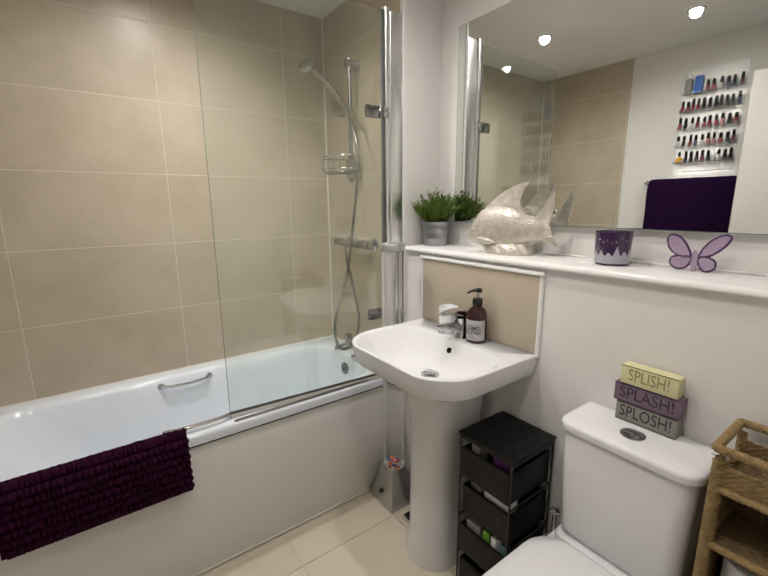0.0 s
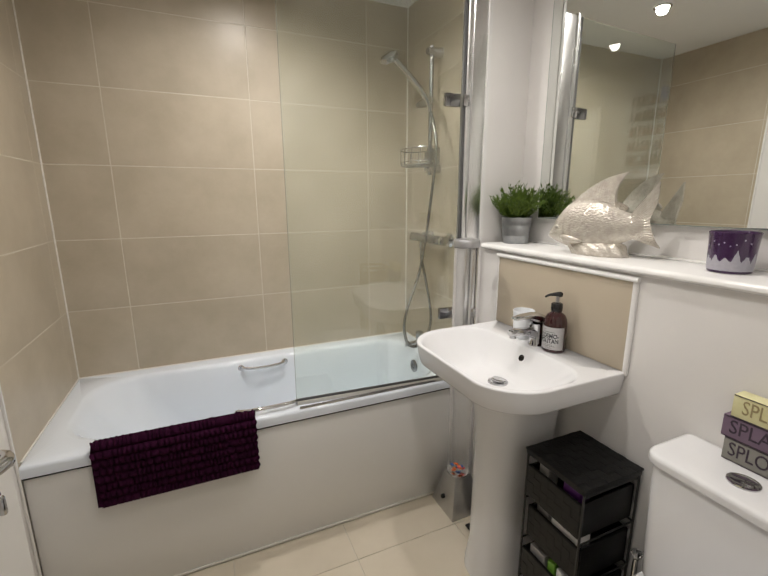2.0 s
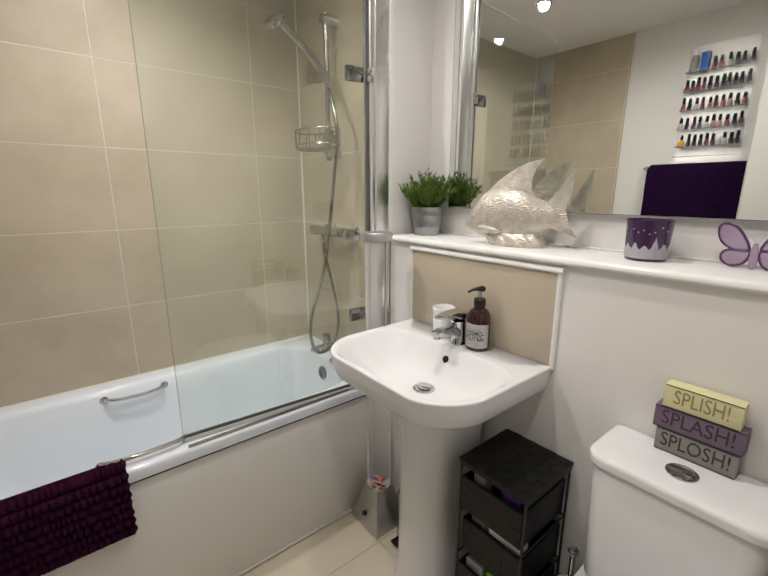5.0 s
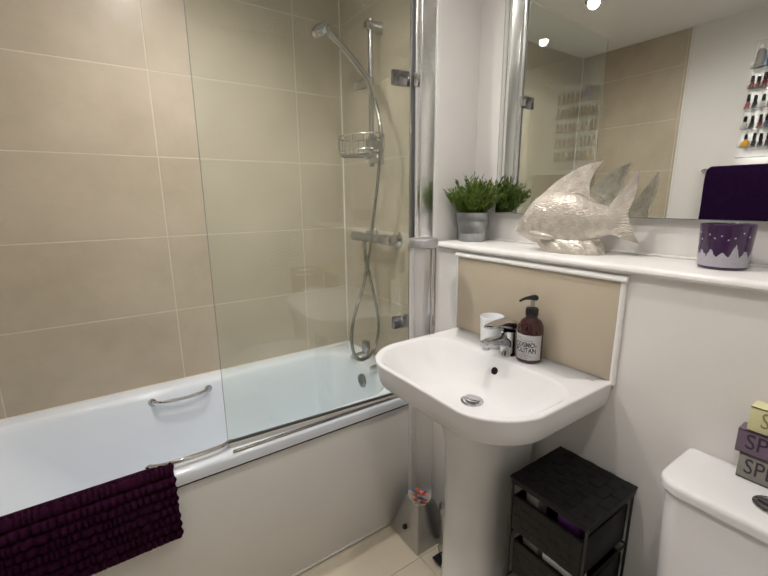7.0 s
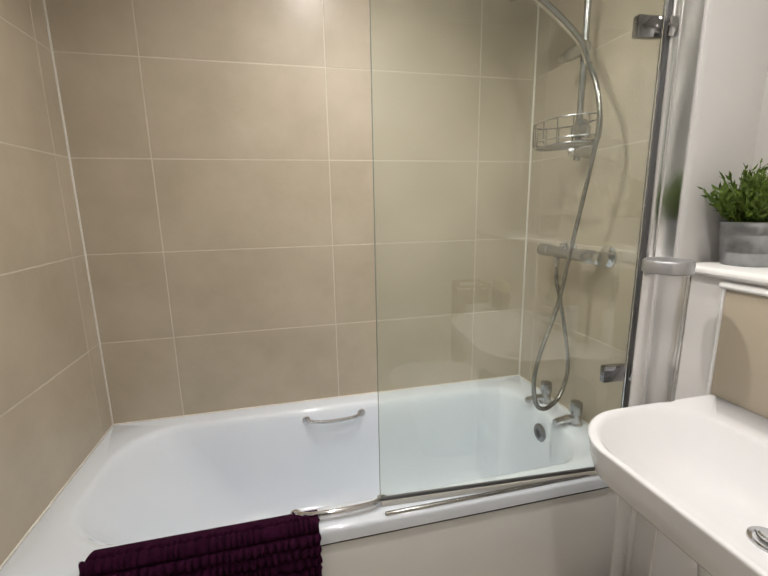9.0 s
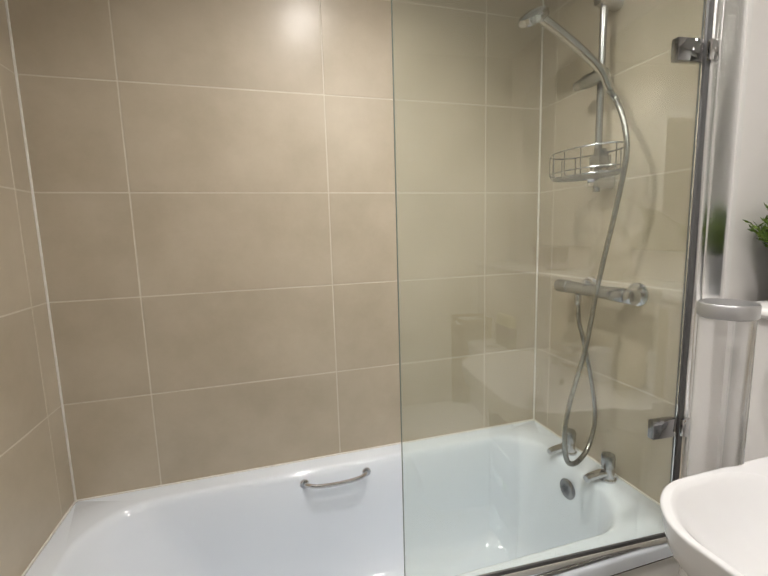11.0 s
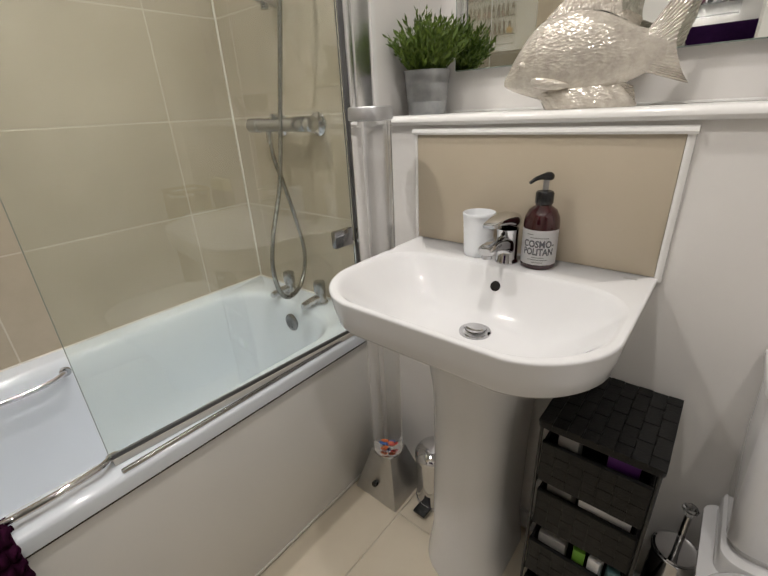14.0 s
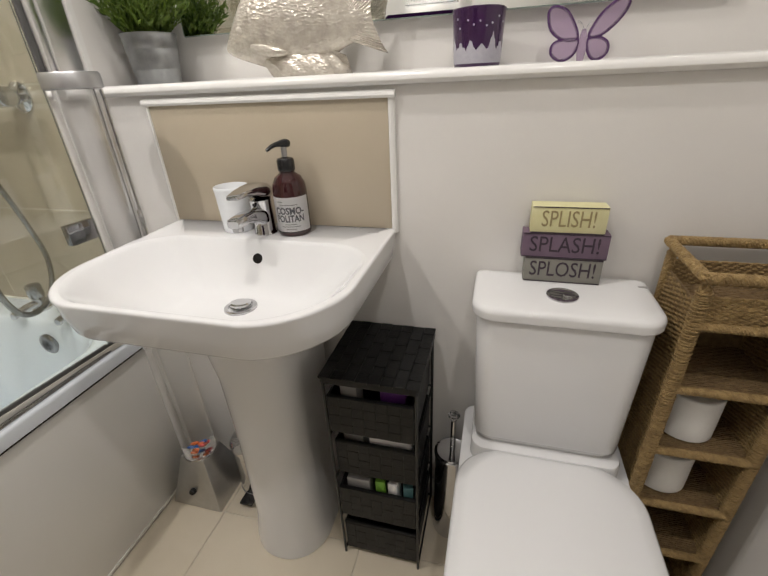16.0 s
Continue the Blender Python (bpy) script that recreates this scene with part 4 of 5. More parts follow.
def make_candle_pot():
    x, y, z = 1.213, 0.514, LEDGE
    c = thing("tealight_holder", (x, y, z), "purple glass tealight holder with silver winter print", "candle holder")
    part("glass", lathe([(0.041, 0), (0.0455, 0.002), (0.0465, 0.006), (0.0515, 0.095), (0.0525, 0.100), (0.0505, 0.102), (0.0485, 0.099), (0.0435, 0.008), (0.0, 0.007)], (x, y, z), 40, last=False), M_PURPLEGLASS, c)
    rnd = random.Random(2)
    bm = bmesh.new()
    n = 120
    hs = []
    for i in range(n):
        u = i / n * 14
        f = u % 1
        kind = int(u) % 4
        base = 0.018
        if kind in (0, 2):
            h = base + (0.022 + 0.006 * (int(u) % 3)) * (1 - abs(2 * f - 1)) + 0.003 * ((i % 2))
        elif kind == 1:
            h = base + 0.010 + (0.008 if 0.3 < f < 0.7 else 0)
        else:
            h = base + 0.004 + 0.012 * (1 - abs(2 * f - 1))
        hs.append(h)
    low, top = [], []
    for i in range(n):
        a = 2 * math.pi * i / n
        r0, r1 = 0.0469, 0.0469 + hs[i] * 0.0562
        low.append(bm.verts.new((x + r0 * math.cos(a), y + r0 * math.sin(a), z + 0.007)))
        top.append(bm.verts.new((x + r1 * math.cos(a), y + r1 * math.sin(a), z + 0.007 + hs[i])))
    for i in range(n):
        bm.faces.new((low[i], low[(i + 1) % n], top[(i + 1) % n], top[i]))
    part("winter_print", bm, M_FROST, c, "silver skyline of trees and houses")
    for k in range(9):
        a, h = radians(130 + k * 14 + rnd.uniform(-4, 4)), rnd.uniform(0.066, 0.084)
        r = 0.0472 + h * 0.0562
        bm = lathe([(0.0018, -0.0004), (0.0018, 0.0006)], (0, 0, 0), 8, "x")
        bmesh.ops.transform(bm, matrix=pose(x + r * math.cos(a), y + r * math.sin(a), z + h, 0, 0, math.degrees(a)), verts=bm.verts[:])
        part("printed_star", bm, M_FROST, c)


make_candle_pot()


def make_butterfly():
    x = 1.245
    b = thing("butterfly_ornament", (x, 0.31, LEDGE), "translucent lilac acrylic butterfly ornament", "ornament")
    wings = ([(0.322, 1.250), (0.345, 1.292), (0.372, 1.303), (0.381, 1.290), (0.372, 1.262), (0.345, 1.245)],
             [(0.302, 1.250), (0.285, 1.285), (0.258, 1.306), (0.240, 1.302), (0.250, 1.278), (0.278, 1.252)],
             [(0.320, 1.243), (0.345, 1.246), (0.366, 1.240), (0.368, 1.222), (0.350, 1.210), (0.328, 1.218)],
             [(0.303, 1.243), (0.282, 1.246), (0.266, 1.236), (0.266, 1.218), (0.284, 1.2085), (0.298, 1.220)])
    for w in wings:
        o = outline(w)
        wing = part("wing", blade(o, x, 0.0035, None, 0.0012), M_LILAC, b)
        part("wing_rim", tube([(x, p[0], p[1]) for p in o], 0.0030, 6, closed=True), M_LILACRIM, wing)
    part("body", tube([(x, 0.312, LEDGE + 0.0015), (x, 0.312, 1.225), (x, 0.312, 1.245), (x, 0.312, 1.262)], [0.006, 0.009, 0.008, 0.004], 12), M_LILAC, b)
    for s in (-1, 1):
        part("antenna", tube(curve([(x, 0.312, 1.260), (x, 0.312 + s * 0.010, 1.275), (x, 0.312 + s * 0.020, 1.272)], 4), 0.0016, 6), M_CRYSTAL, b)


make_butterfly()


# ---------------------------------------------------------------- toilet
def make_toilet():
    t = thing("toilet", (0.8, 0.305, 0), "white ceramic close-coupled toilet with lid closed", "toilet")
    yc = 0.309
    def cis(x0, c, h, z, r=0.034):
        return rrect(x0, 1.094, c - h, c + h, (r, 0.006, 0.006, r), z, 8)
    part("cistern", loft([cis(0.934, 0.311, 0.144, 0.461), cis(0.928, 0.311, 0.148, 0.464), cis(0.926, 0.311, 0.150, 0.470), cis(0.921, 0.313, 0.160, 0.762, 0.042), cis(0.923, 0.313, 0.158, 0.7705, 0.042)]), M_CERAMIC, t, sharp=50)
    def top(g, z, r=0.046):
        return rrect(0.914 + g, 1.096 - g * 0.4, 0.313 - 0.170 + g, 0.313 + 0.170 - g, (r, 0.012, 0.012, r), z, 8)
    lid = part("cistern_lid", loft([top(0.006, 0.7745), top(0.001, 0.7760), top(0.0, 0.778), top(0.0, 0.780), top(0.0, 0.789), top(0.0, 0.792), top(0.0015, 0.7965), top(0.005, 0.7995), top(0.014, 0.8012, 0.03), top(0.05, 0.8022, 0.02)]), M_CERAMIC, t, sharp=60)
    bt = part("flush_button", lathe([(0.030, 0.0), (0.0295, 0.003), (0.024, 0.004), (0.022, 0.0025), (0.0, 0.0028)], (0.992, 0.314, 0.802), 28, last=False), M_CHROME, lid, "round chrome dual flush button")
    part("button_half", lathe([(0.010, 0.0), (0.009, 0.004), (0.004, 0.005)], (0.992, 0.305, 0.8035), 16), M_SATIN, lid)
    part("mark", box(1.055, 1.061, 0.150, 0.166, 0.8005, 0.8022), M_GREYP, lid)
    def pan(z, x0, x1, w, r):
        return rrect(x0, x1, yc - w, yc + w, (r, 0.03, 0.03, r), z, 10)
    part("pan", loft([pan(0.001, 0.62, 1.09, 0.11, 0.10), pan(0.02, 0.615, 1.09, 0.112, 0.10), pan(0.10, 0.62, 1.09, 0.105, 0.09), pan(0.25, 0.56, 1.09, 0.13, 0.12), pan(0.34, 0.49, 1.09, 0.165, 0.155), pan(0.385, 0.465, 1.09, 0.178, 0.17), pan(0.402, 0.463, 1.09, 0.178, 0.17), pan(0.404, 0.52, 1.09, 0.15, 0.12)]), M_CERAMIC, t, sharp=50)
    part("cistern_plinth", loft([rrect(0.910, 1.092, yc - 0.156, yc + 0.156, (0.03, 0.02, 0.02, 0.03), z, 8) for z in (0.404, 0.440)] + [rrect(0.912, 1.092, yc - 0.154, yc + 0.154, (0.03, 0.02, 0.02, 0.03), 0.4455, 8), rrect(0.918, 1.092, yc - 0.149, yc + 0.149, (0.03, 0.02, 0.02, 0.03), 0.4475, 8), rrect(0.936, 1.092, yc - 0.134, yc + 0.140, (0.03, 0.01, 0.01, 0.03), 0.4485, 8), rrect(0.938, 1.092, yc - 0.132, yc + 0.138, (0.03, 0.01, 0.01, 0.03), 0.4605, 8)]), M_CERAMIC, t)
    def oval(z, g):
        return rrect(0.455 + g, 0.908 - g * 0.5, yc - 0.180 + g, yc + 0.180 - g, (0.172 - g, 0.09, 0.09, 0.172 - g), z, 10)
    part("seat", loft([oval(0.405, 0.006), oval(0.407, 0.002), oval(0.424, 0.002), oval(0.427, 0.005)]), M_CERAMIC, t, "white toilet seat")
    part("seat_lid", loft([oval(0.4285, 0.004), oval(0.431, 0.0), oval(0.444, 0.0), oval(0.451, 0.006), oval(0.456, 0.03), oval(0.458, 0.08)]), M_CERAMIC, t, "closed white toilet lid", sharp=60)


make_toilet()


def make_sign():
    s = thing("word_block_sign", (1.07, 0.315, 0.803), "stack of three painted wooden word blocks", "sign")
    rows = ((0.8028, 0.0535, 0.239, 0.386, M_GREYWOOD, "SPLOSH!", M_LETTERDARK, "grey painted block"), (0.8566, 0.0515, 0.235, 0.395, M_MAUVEWOOD, "SPLASH!", M_LETTERDARK, "mauve painted block"),
            (0.9084, 0.0535, 0.247, 0.383, M_YELLOWWOOD, "SPLISH!", M_LETTERBROWN, "cream painted block"))
    for z, h, y0, y1, mt, text, ink, lab in rows:
        b = part("block", box(1.050, 1.088, y0, y1, z, z + h, 0.0015), mt, s, lab)
        words(text, 0.046, Matrix.Translation((1.0498, (y0 + y1) / 2, z + h * 0.5 + 0.001)) @ FACE_X, ink, b, squeeze=0.74 * (y1 - y0) / 0.147)
        part("edge_line", box(1.0490, 1.0502, y0 + 0.001, y1 - 0.001, z + h - 0.0022, z + h - 0.0008), M_LETTERDARK, b)
        part("edge_line", box(1.0490, 1.0502, y0 + 0.001, y1 - 0.001, z + 0.0006, z + 0.002), M_LETTERDARK, b)


make_sign()


# ---------------------------------------------------------------- drawer tower
def make_drawers():
    x0, x1, y0, y1, zt = 0.860, 1.088, 0.575, 0.790, 0.632
    d = thing("drawer_tower", (0.97, 0.68, 0), "black woven drawer tower on a wire frame", "storage drawers")
    for x in (x0 + 0.004, x1 - 0.004):
        for y in (y0 + 0.004, y1 - 0.004):
            part("post", tube([(x, y, 0.0), (x, y, zt - 0.014)], 0.0035, 8), M_WIRE, d)
    for z in (0.012, 0.155, 0.305, 0.455, 0.605):
        for y in (y0 + 0.004, y1 - 0.004):
            part("rail", tube([(x0 + 0.004, y, z), (x1 - 0.004, y, z)], 0.0028, 6), M_WIRE, d)
        part("rail", tube([(x1 - 0.004, y0 + 0.004, z), (x1 - 0.004, y1 - 0.004, z)], 0.0028, 6), M_WIRE, d)
    top = part("top_board", loft([rrect(x0 - 0.003, x1 + 0.003, y0 - 0.003, y1 + 0.003, 0.010, z, 4) for z in (zt - 0.016, zt - 0.004)]), M_WEAVE, d, "woven black strap top")
    nx, ny = 8, 8
    for i in range(nx):
        for j in range(ny):
            a, b = x0 - 0.003 + i * 0.234 / nx, y0 - 0.003 + j * 0.221 / ny
            up = (i + j) % 2
            h = zt + (0.0011 if up else 0.0)
            part("strap", box(a + 0.0003, a + 0.234 / nx - 0.0003, b + 0.0003, b + 0.221 / ny - 0.0003, zt - 0.005, h, 0.0006, 1), M_WEAVE, top)
    rows = [(0.470, 0.578, -0.004), (0.318, 0.428, 0.010), (0.168, 0.276, -0.002), (0.016, 0.130, 0.004)]
    for k, (z0, z1, off) in enumerate(rows):
        fx = x0 + 0.006 + off
        dr = part("drawer", box(fx + 0.012, x1 - 0.012, y0 + 0.012, y1 - 0.012, z0 + 0.004, z0 + 0.010), M_WEAVE, d, "black woven fabric drawer")
        part("drawer_side", box(fx + 0.010, x1 - 0.012, y0 + 0.010, y0 + 0.016, z0, z1, 0.001), M_WEAVE, dr)
        part("drawer_side", box(fx + 0.010, x1 - 0.012, y1 - 0.016, y1 - 0.010, z0, z1, 0.001), M_WEAVE, dr)
        part("drawer_side", box(x1 - 0.018, x1 - 0.011, y0 + 0.010, y1 - 0.010, z0, z1, 0.001), M_WEAVE, dr)
        part("drawer_front", box(fx, fx + 0.010, y0 + 0.008, y1 - 0.008, z0, z1, 0.003), M_WEAVE, dr)
        for j in range(7):
            a = y0 + 0.010 + j * 0.0279
            for i in range(4):
                c = z0 + 0.002 + i * 0.0262
                part("strap", box(fx - (0.0013 if (i + j) % 2 else 0.0009), fx + 0.002, a + 0.0002, a + 0.0277, c + 0.0002, c + 0.0260, 0.0003, 1), M_WEAVE, dr)


make_drawers()


def carton(name, x0, x1, y0, y1, z0, z1, mat, label, cat, tilt=0):
    bm = box(-(x1 - x0) / 2, (x1 - x0) / 2, -(y1 - y0) / 2, (y1 - y0) / 2, 0, z1 - z0, 0.002)
    bmesh.ops.transform(bm, matrix=pose((x0 + x1) / 2, (y0 + y1) / 2, z0, 0, 0, tilt), verts=bm.verts[:])
    tagged(part(name, bm, mat), label, cat)


carton("carton", 0.884, 0.93, 0.610, 0.665, 0.4805, 0.603, M_PURPLEBOX, "purple carton in the top drawer", "box", 6)
carton("small_box", 0.882, 0.92, 0.715, 0.755, 0.4805, 0.606, M_GREYP, "grey box in the top drawer", "box", -4)
carton("white_box", 0.892, 0.935, 0.600, 0.700, 0.3285, 0.452, M_LABEL, "white carton in the second drawer", "box", 4)
carton("grey_pouch", 0.895, 0.94, 0.712, 0.765, 0.3285, 0.450, M_GREYP, "grey pouch in the second drawer", "pouch", -6)
carton("lime_tube", 0.880, 0.905, 0.665, 0.690, 0.1785, 0.300, M_GREEN, "lime green tube in the third drawer", "tube", 8)
carton("white_tube", 0.880, 0.91, 0.630, 0.655, 0.1785, 0.298, M_LABEL, "white tube in the third drawer", "tube", -12)
carton("teal_tube", 0.880, 0.91, 0.596, 0.620, 0.1785, 0.294, M_TEAL, "teal tube in the third drawer", "tube", 14)
carton("grey_box", 0.882, 0.92, 0.705, 0.765, 0.1785, 0.292, M_GREYP, "grey carton in the third drawer", "box", 0)


def make_brush():
    x, y = 1.010, 0.512
    b = thing("toilet_brush", (x, y, 0), "chrome toilet brush holder with crystal-topped handle", "toilet brush")
    part("holder", lathe([(0.047, 0), (0.048, 0.004), (0.046, 0.012), (0.045, 0.292), (0.047, 0.298), (0.047, 0.306), (0.044, 0.307)], (x, y, 0.001), 30), M_CHROME, b)
    part("lid", lathe([(0.044, 0.309), (0.040, 0.3105), (0.036, 0.309), (0.010, 0.310)], (x, y, 0), 30), M_CHROME, b)
    part("handle", lathe([(0.007, 0.31), (0.007, 0.415), (0.008, 0.418)], (x, y, 0), 16), M_CHROME, b)
    part("crystal", lathe([(0.006, 0.418), (0.015, 0.430), (0.016, 0.434), (0.011, 0.440)], (x, y, 0), 8), M_CRYSTAL, b, "faceted clear crystal", smooth=False)


make_brush()


def make_pedal_bin():
    x, y = 1.012, 1.140
    b = thing("pedal_bin", (x, y, 0), "small chrome pedal bin behind the pedestal", "bin")
    part("body", lathe([(0.061, 0.0), (0.064, 0.004), (0.064, 0.018), (0.062, 0.020), (0.062, 0.190)], (x, y, 0.001), 34), M_CHROME, b)
    part("lid", lathe([(0.0650, 0.191), (0.0650, 0.204), (0.056, 0.218), (0.03, 0.229), (0.0, 0.232)], (x, y, 0), 34, last=False), M_CHROME, b)
    part("pedal", box(x - 0.098, x - 0.055, y - 0.022, y + 0.022, 0.012, 0.020, 0.003), M_BLACK, b, "black foot pedal")


make_pedal_bin()


def make_bubble_lamp():
    x, y = 0.953, 1.287
    l = thing("bubble_lamp", (x, y, 0), "tall clear water tube lamp on a steel pyramid base", "lamp")
    def sq(h, z, r=0.002, dx=0.0, dy=0.0):
        return rrect(x + dx - h, x + dx + h, y + dy - h, y + dy + h, r, z, 2)
    part("base", loft([sq(0.087, 0.001, 0.002, 0.016, 0.011), sq(0.087, 0.004, 0.002, 0.016, 0.011), sq(0.041, 0.186), sq(0.039, 0.188)]), M_STEEL, l, "brushed steel pyramid base", sharp=25)
    bm = lathe([(0.010, 0.0), (0.010, -0.010), (0.008, -0.013)], (0, 0, 0), 16, "x")
    bmesh.ops.transform(bm, matrix=Matrix.Translation((x - 0.0605, y + 0.012, 0.066)) @ pose(0, 0, 0, 0, 9, 0), verts=bm.verts[:])
    part("knob", bm, M_BLACK, l, "round black switch knob")
    part("foot_ring", lathe([(0.040, 0.178), (0.050, 0.184), (0.0505, 0.188), (0.0495, 0.191)], (x, y, 0), 32), M_SATIN, l)
    tb = part("tube", lathe([(0.0485, 0.1912), (0.0485, 1.200)], (x, y, 0), 40), M_CLEAR, l, "clear water-filled acrylic tube")
    tb.visible_shadow = False
    part("cap", lathe([(0.050, 1.201), (0.0525, 1.203), (0.0525, 1.227), (0.050, 1.231), (0.0, 1.232)], (x, y, 0), 36, last=False), M_CAP, l, "satin silver cap")
    rnd = random.Random(9)
    for k in range(10):
        a, r = rnd.uniform(0, 6.28), rnd.uniform(0.006, 0.026)
        bm = bmesh.new()
        bmesh.ops.create_uvsphere(bm, u_segments=12, v_segments=8, radius=1.0)
        bmesh.ops.transform(bm, matrix=Matrix.Translation((x + r * math.cos(a), y + r * math.sin(a), 0.200 + 0.0034 * k)) @ Matrix.Diagonal((0.006, 0.009, 0.006, 1)), verts=bm.verts[:])
        part("toy_fish", bm, (M_ORANGE, M_BLUE, M_PINK, M_ORANGE)[k % 4], tb)


make_bubble_lamp()


# ---------------------------------------------------------------- seagrass shelf
def make_rope(a, b, r, turns=105.0, strands=4):
    """Twisted rope between two points as one bmesh."""
    a, b = Vector(a), Vector(b)
    d = (b - a)
    ln = d.length
    d.normalize()
    u = d.orthogonal().normalized()
    v = d.cross(u)
    bm = bmesh.new()
    n = max(8, int(ln * 330))
    for s in range(strands):
        pts = []
        for i in range(n + 1):
            f = i / n
            ph = f * ln * turns * 2 * math.pi / 2.2 + s * 2 * math.pi / strands
            pts.append(a + d * ln * f + (u * math.cos(ph) + v * math.sin(ph)) * r * 0.45)
        tube(pts, r * 0.55, 6, bm)
    return bm


def make_shelf():
    x0, x1, y0, y1, zt = 0.910, 1.078, -0.060, 0.128, 0.895
    s = thing("seagrass_shelf", (1.0, 0.035, 0), "tall narrow seagrass rope shelf unit with open tray top", "shelf")
    levels = (0.070, 0.222, 0.375, 0.527, 0.679, 0.813)
    rng = random.Random(5)
    for x in (x0 + 0.008, x1 - 0.008):
        for y in (y0 + 0.008, y1 - 0.008):
            part("post", make_rope((x, y, 0.0), (x, y, zt - 0.02), 0.010), M_ROPE, s, "twisted rope post")
    for a, b in (((x0, y0), (x1, y0)), ((x1, y0), (x1, y1)), ((x1, y1), (x0, y1)), ((x0, y1), (x0, y0))):
        part("top_rail", make_rope((a[0], a[1], zt), (b[0], b[1], zt), 0.010), M_ROPE, s, "twisted rope rail")
    for z in levels:
        sh = part("shelf_board", box(x0 + 0.010, x1 - 0.006, y0 + 0.010, y1 - 0.010, z - 0.016, z - 0.004, 0.002), M_ROPEDARK, s, "woven seagrass shelf")
        part("front_rope", make_rope((x0 + 0.004, y0 + 0.012, z - 0.008), (x0 + 0.004, y1 - 0.012, z - 0.008), 0.009), M_ROPE, sh)
        bm = bmesh.new()
        for k in range(27):
            xx = x0 + 0.014 + k * 0.0055
            tube([(xx + 0.0006 * math.sin(q * 2.1 + k), y0 + 0.012 + q * (y1 - y0 - 0.024) / 10, z - 0.0035 + 0.0010 * math.cos(math.pi * (q + k))) for q in range(11)], 0.0029, 5, bm)
        tagged(part("seagrass_weave", bm, M_ROPEDARK, sh), kind="stuff")
    # woven sides: full height panels of plaited strands
    for nm, y in (("side_panel", y1 - 0.010), ("side_panel", y0 + 0.010)):
        pn = part(nm, box(x0 + 0.014, x1 - 0.014, y - 0.002, y + 0.002, 0.03, zt - 0.055), M_ROPEDARK, s, "plaited seagrass side")
        bm = bmesh.new()
        k = 0
        z = 0.036
        while z < zt - 0.058:
            pts = [(x0 + 0.012 + i * (x1 - x0 - 0.024) / 22, y + 0.0030 * math.cos(math.pi * (i // 2 + k)), z + rng.uniform(-0.0010, 0.0010)) for i in range(23)]
            tube(pts, 0.0023, 5, bm)
            z += 0.0045
            k += 1
        tagged(part("plait", bm, M_ROPE, pn), kind="stuff")
    bk = part("back_panel", box(x1 - 0.012, x1 - 0.008, y0 + 0.014, y1 - 0.014, 0.03, 0.86), M_ROPEDARK, s, "plaited seagrass back")
    # tray front and back of the top
    for x in (x0 + 0.006, x1 - 0.010):
        bm = bmesh.new()
        for k in range(13):
            z = 0.806 + k * 0.0044
            tube([(x + 0.0016 * math.cos(1.9 * i + 2.4 * k), y0 + 0.012 + i * (y1 - y0 - 0.024) / 30, z + rng.uniform(-0.0009, 0.0009)) for i in range(31)], 0.0026, 5, bm)
        tagged(part("tray_side", bm, M_ROPE, s), kind="stuff")
    # rope binding round the front posts
    for y in (y0 + 0.008, y1 - 0.008):
        bm = bmesh.new()
        pts = [(x0 + 0.008 + (0.0112 + 0.0008 * math.sin(i * 0.37)) * math.cos(i * 0.8), y + (0.0112 + 0.0008 * math.sin(i * 0.37)) * math.sin(i * 0.8), 0.01 + i * 0.00044 + 0.0009 * math.sin(i * 0.23)) for i in range(1950)]
        tube(pts, 0.0017, 5, bm)
        part("rope_binding", bm, M_ROPE, s)


make_shelf()


def toilet_roll(x, y, z):
    r = thing("toilet_roll", (x, y, z), "white toilet roll standing on the seagrass shelf", "toilet roll", "rolls on the seagrass shelf")
    part("paper", lathe([(0.022, 0.0), (0.050, 0.0), (0.0525, 0.002), (0.0525, 0.098), (0.050, 0.100), (0.022, 0.100)], (x, y, z), 36, first=False, last=False), M_PAPER, r)
    part("core", lathe([(0.0218, 0.0), (0.0218, 0.1005), (0.0205, 0.1005), (0.0205, 0.0)], (x, y, z), 24, first=False, last=False), M_CARD, r, "brown card core")


toilet_roll(0.988, 0.046, 0.5285)
toilet_roll(0.988, 0.056, 0.3765)


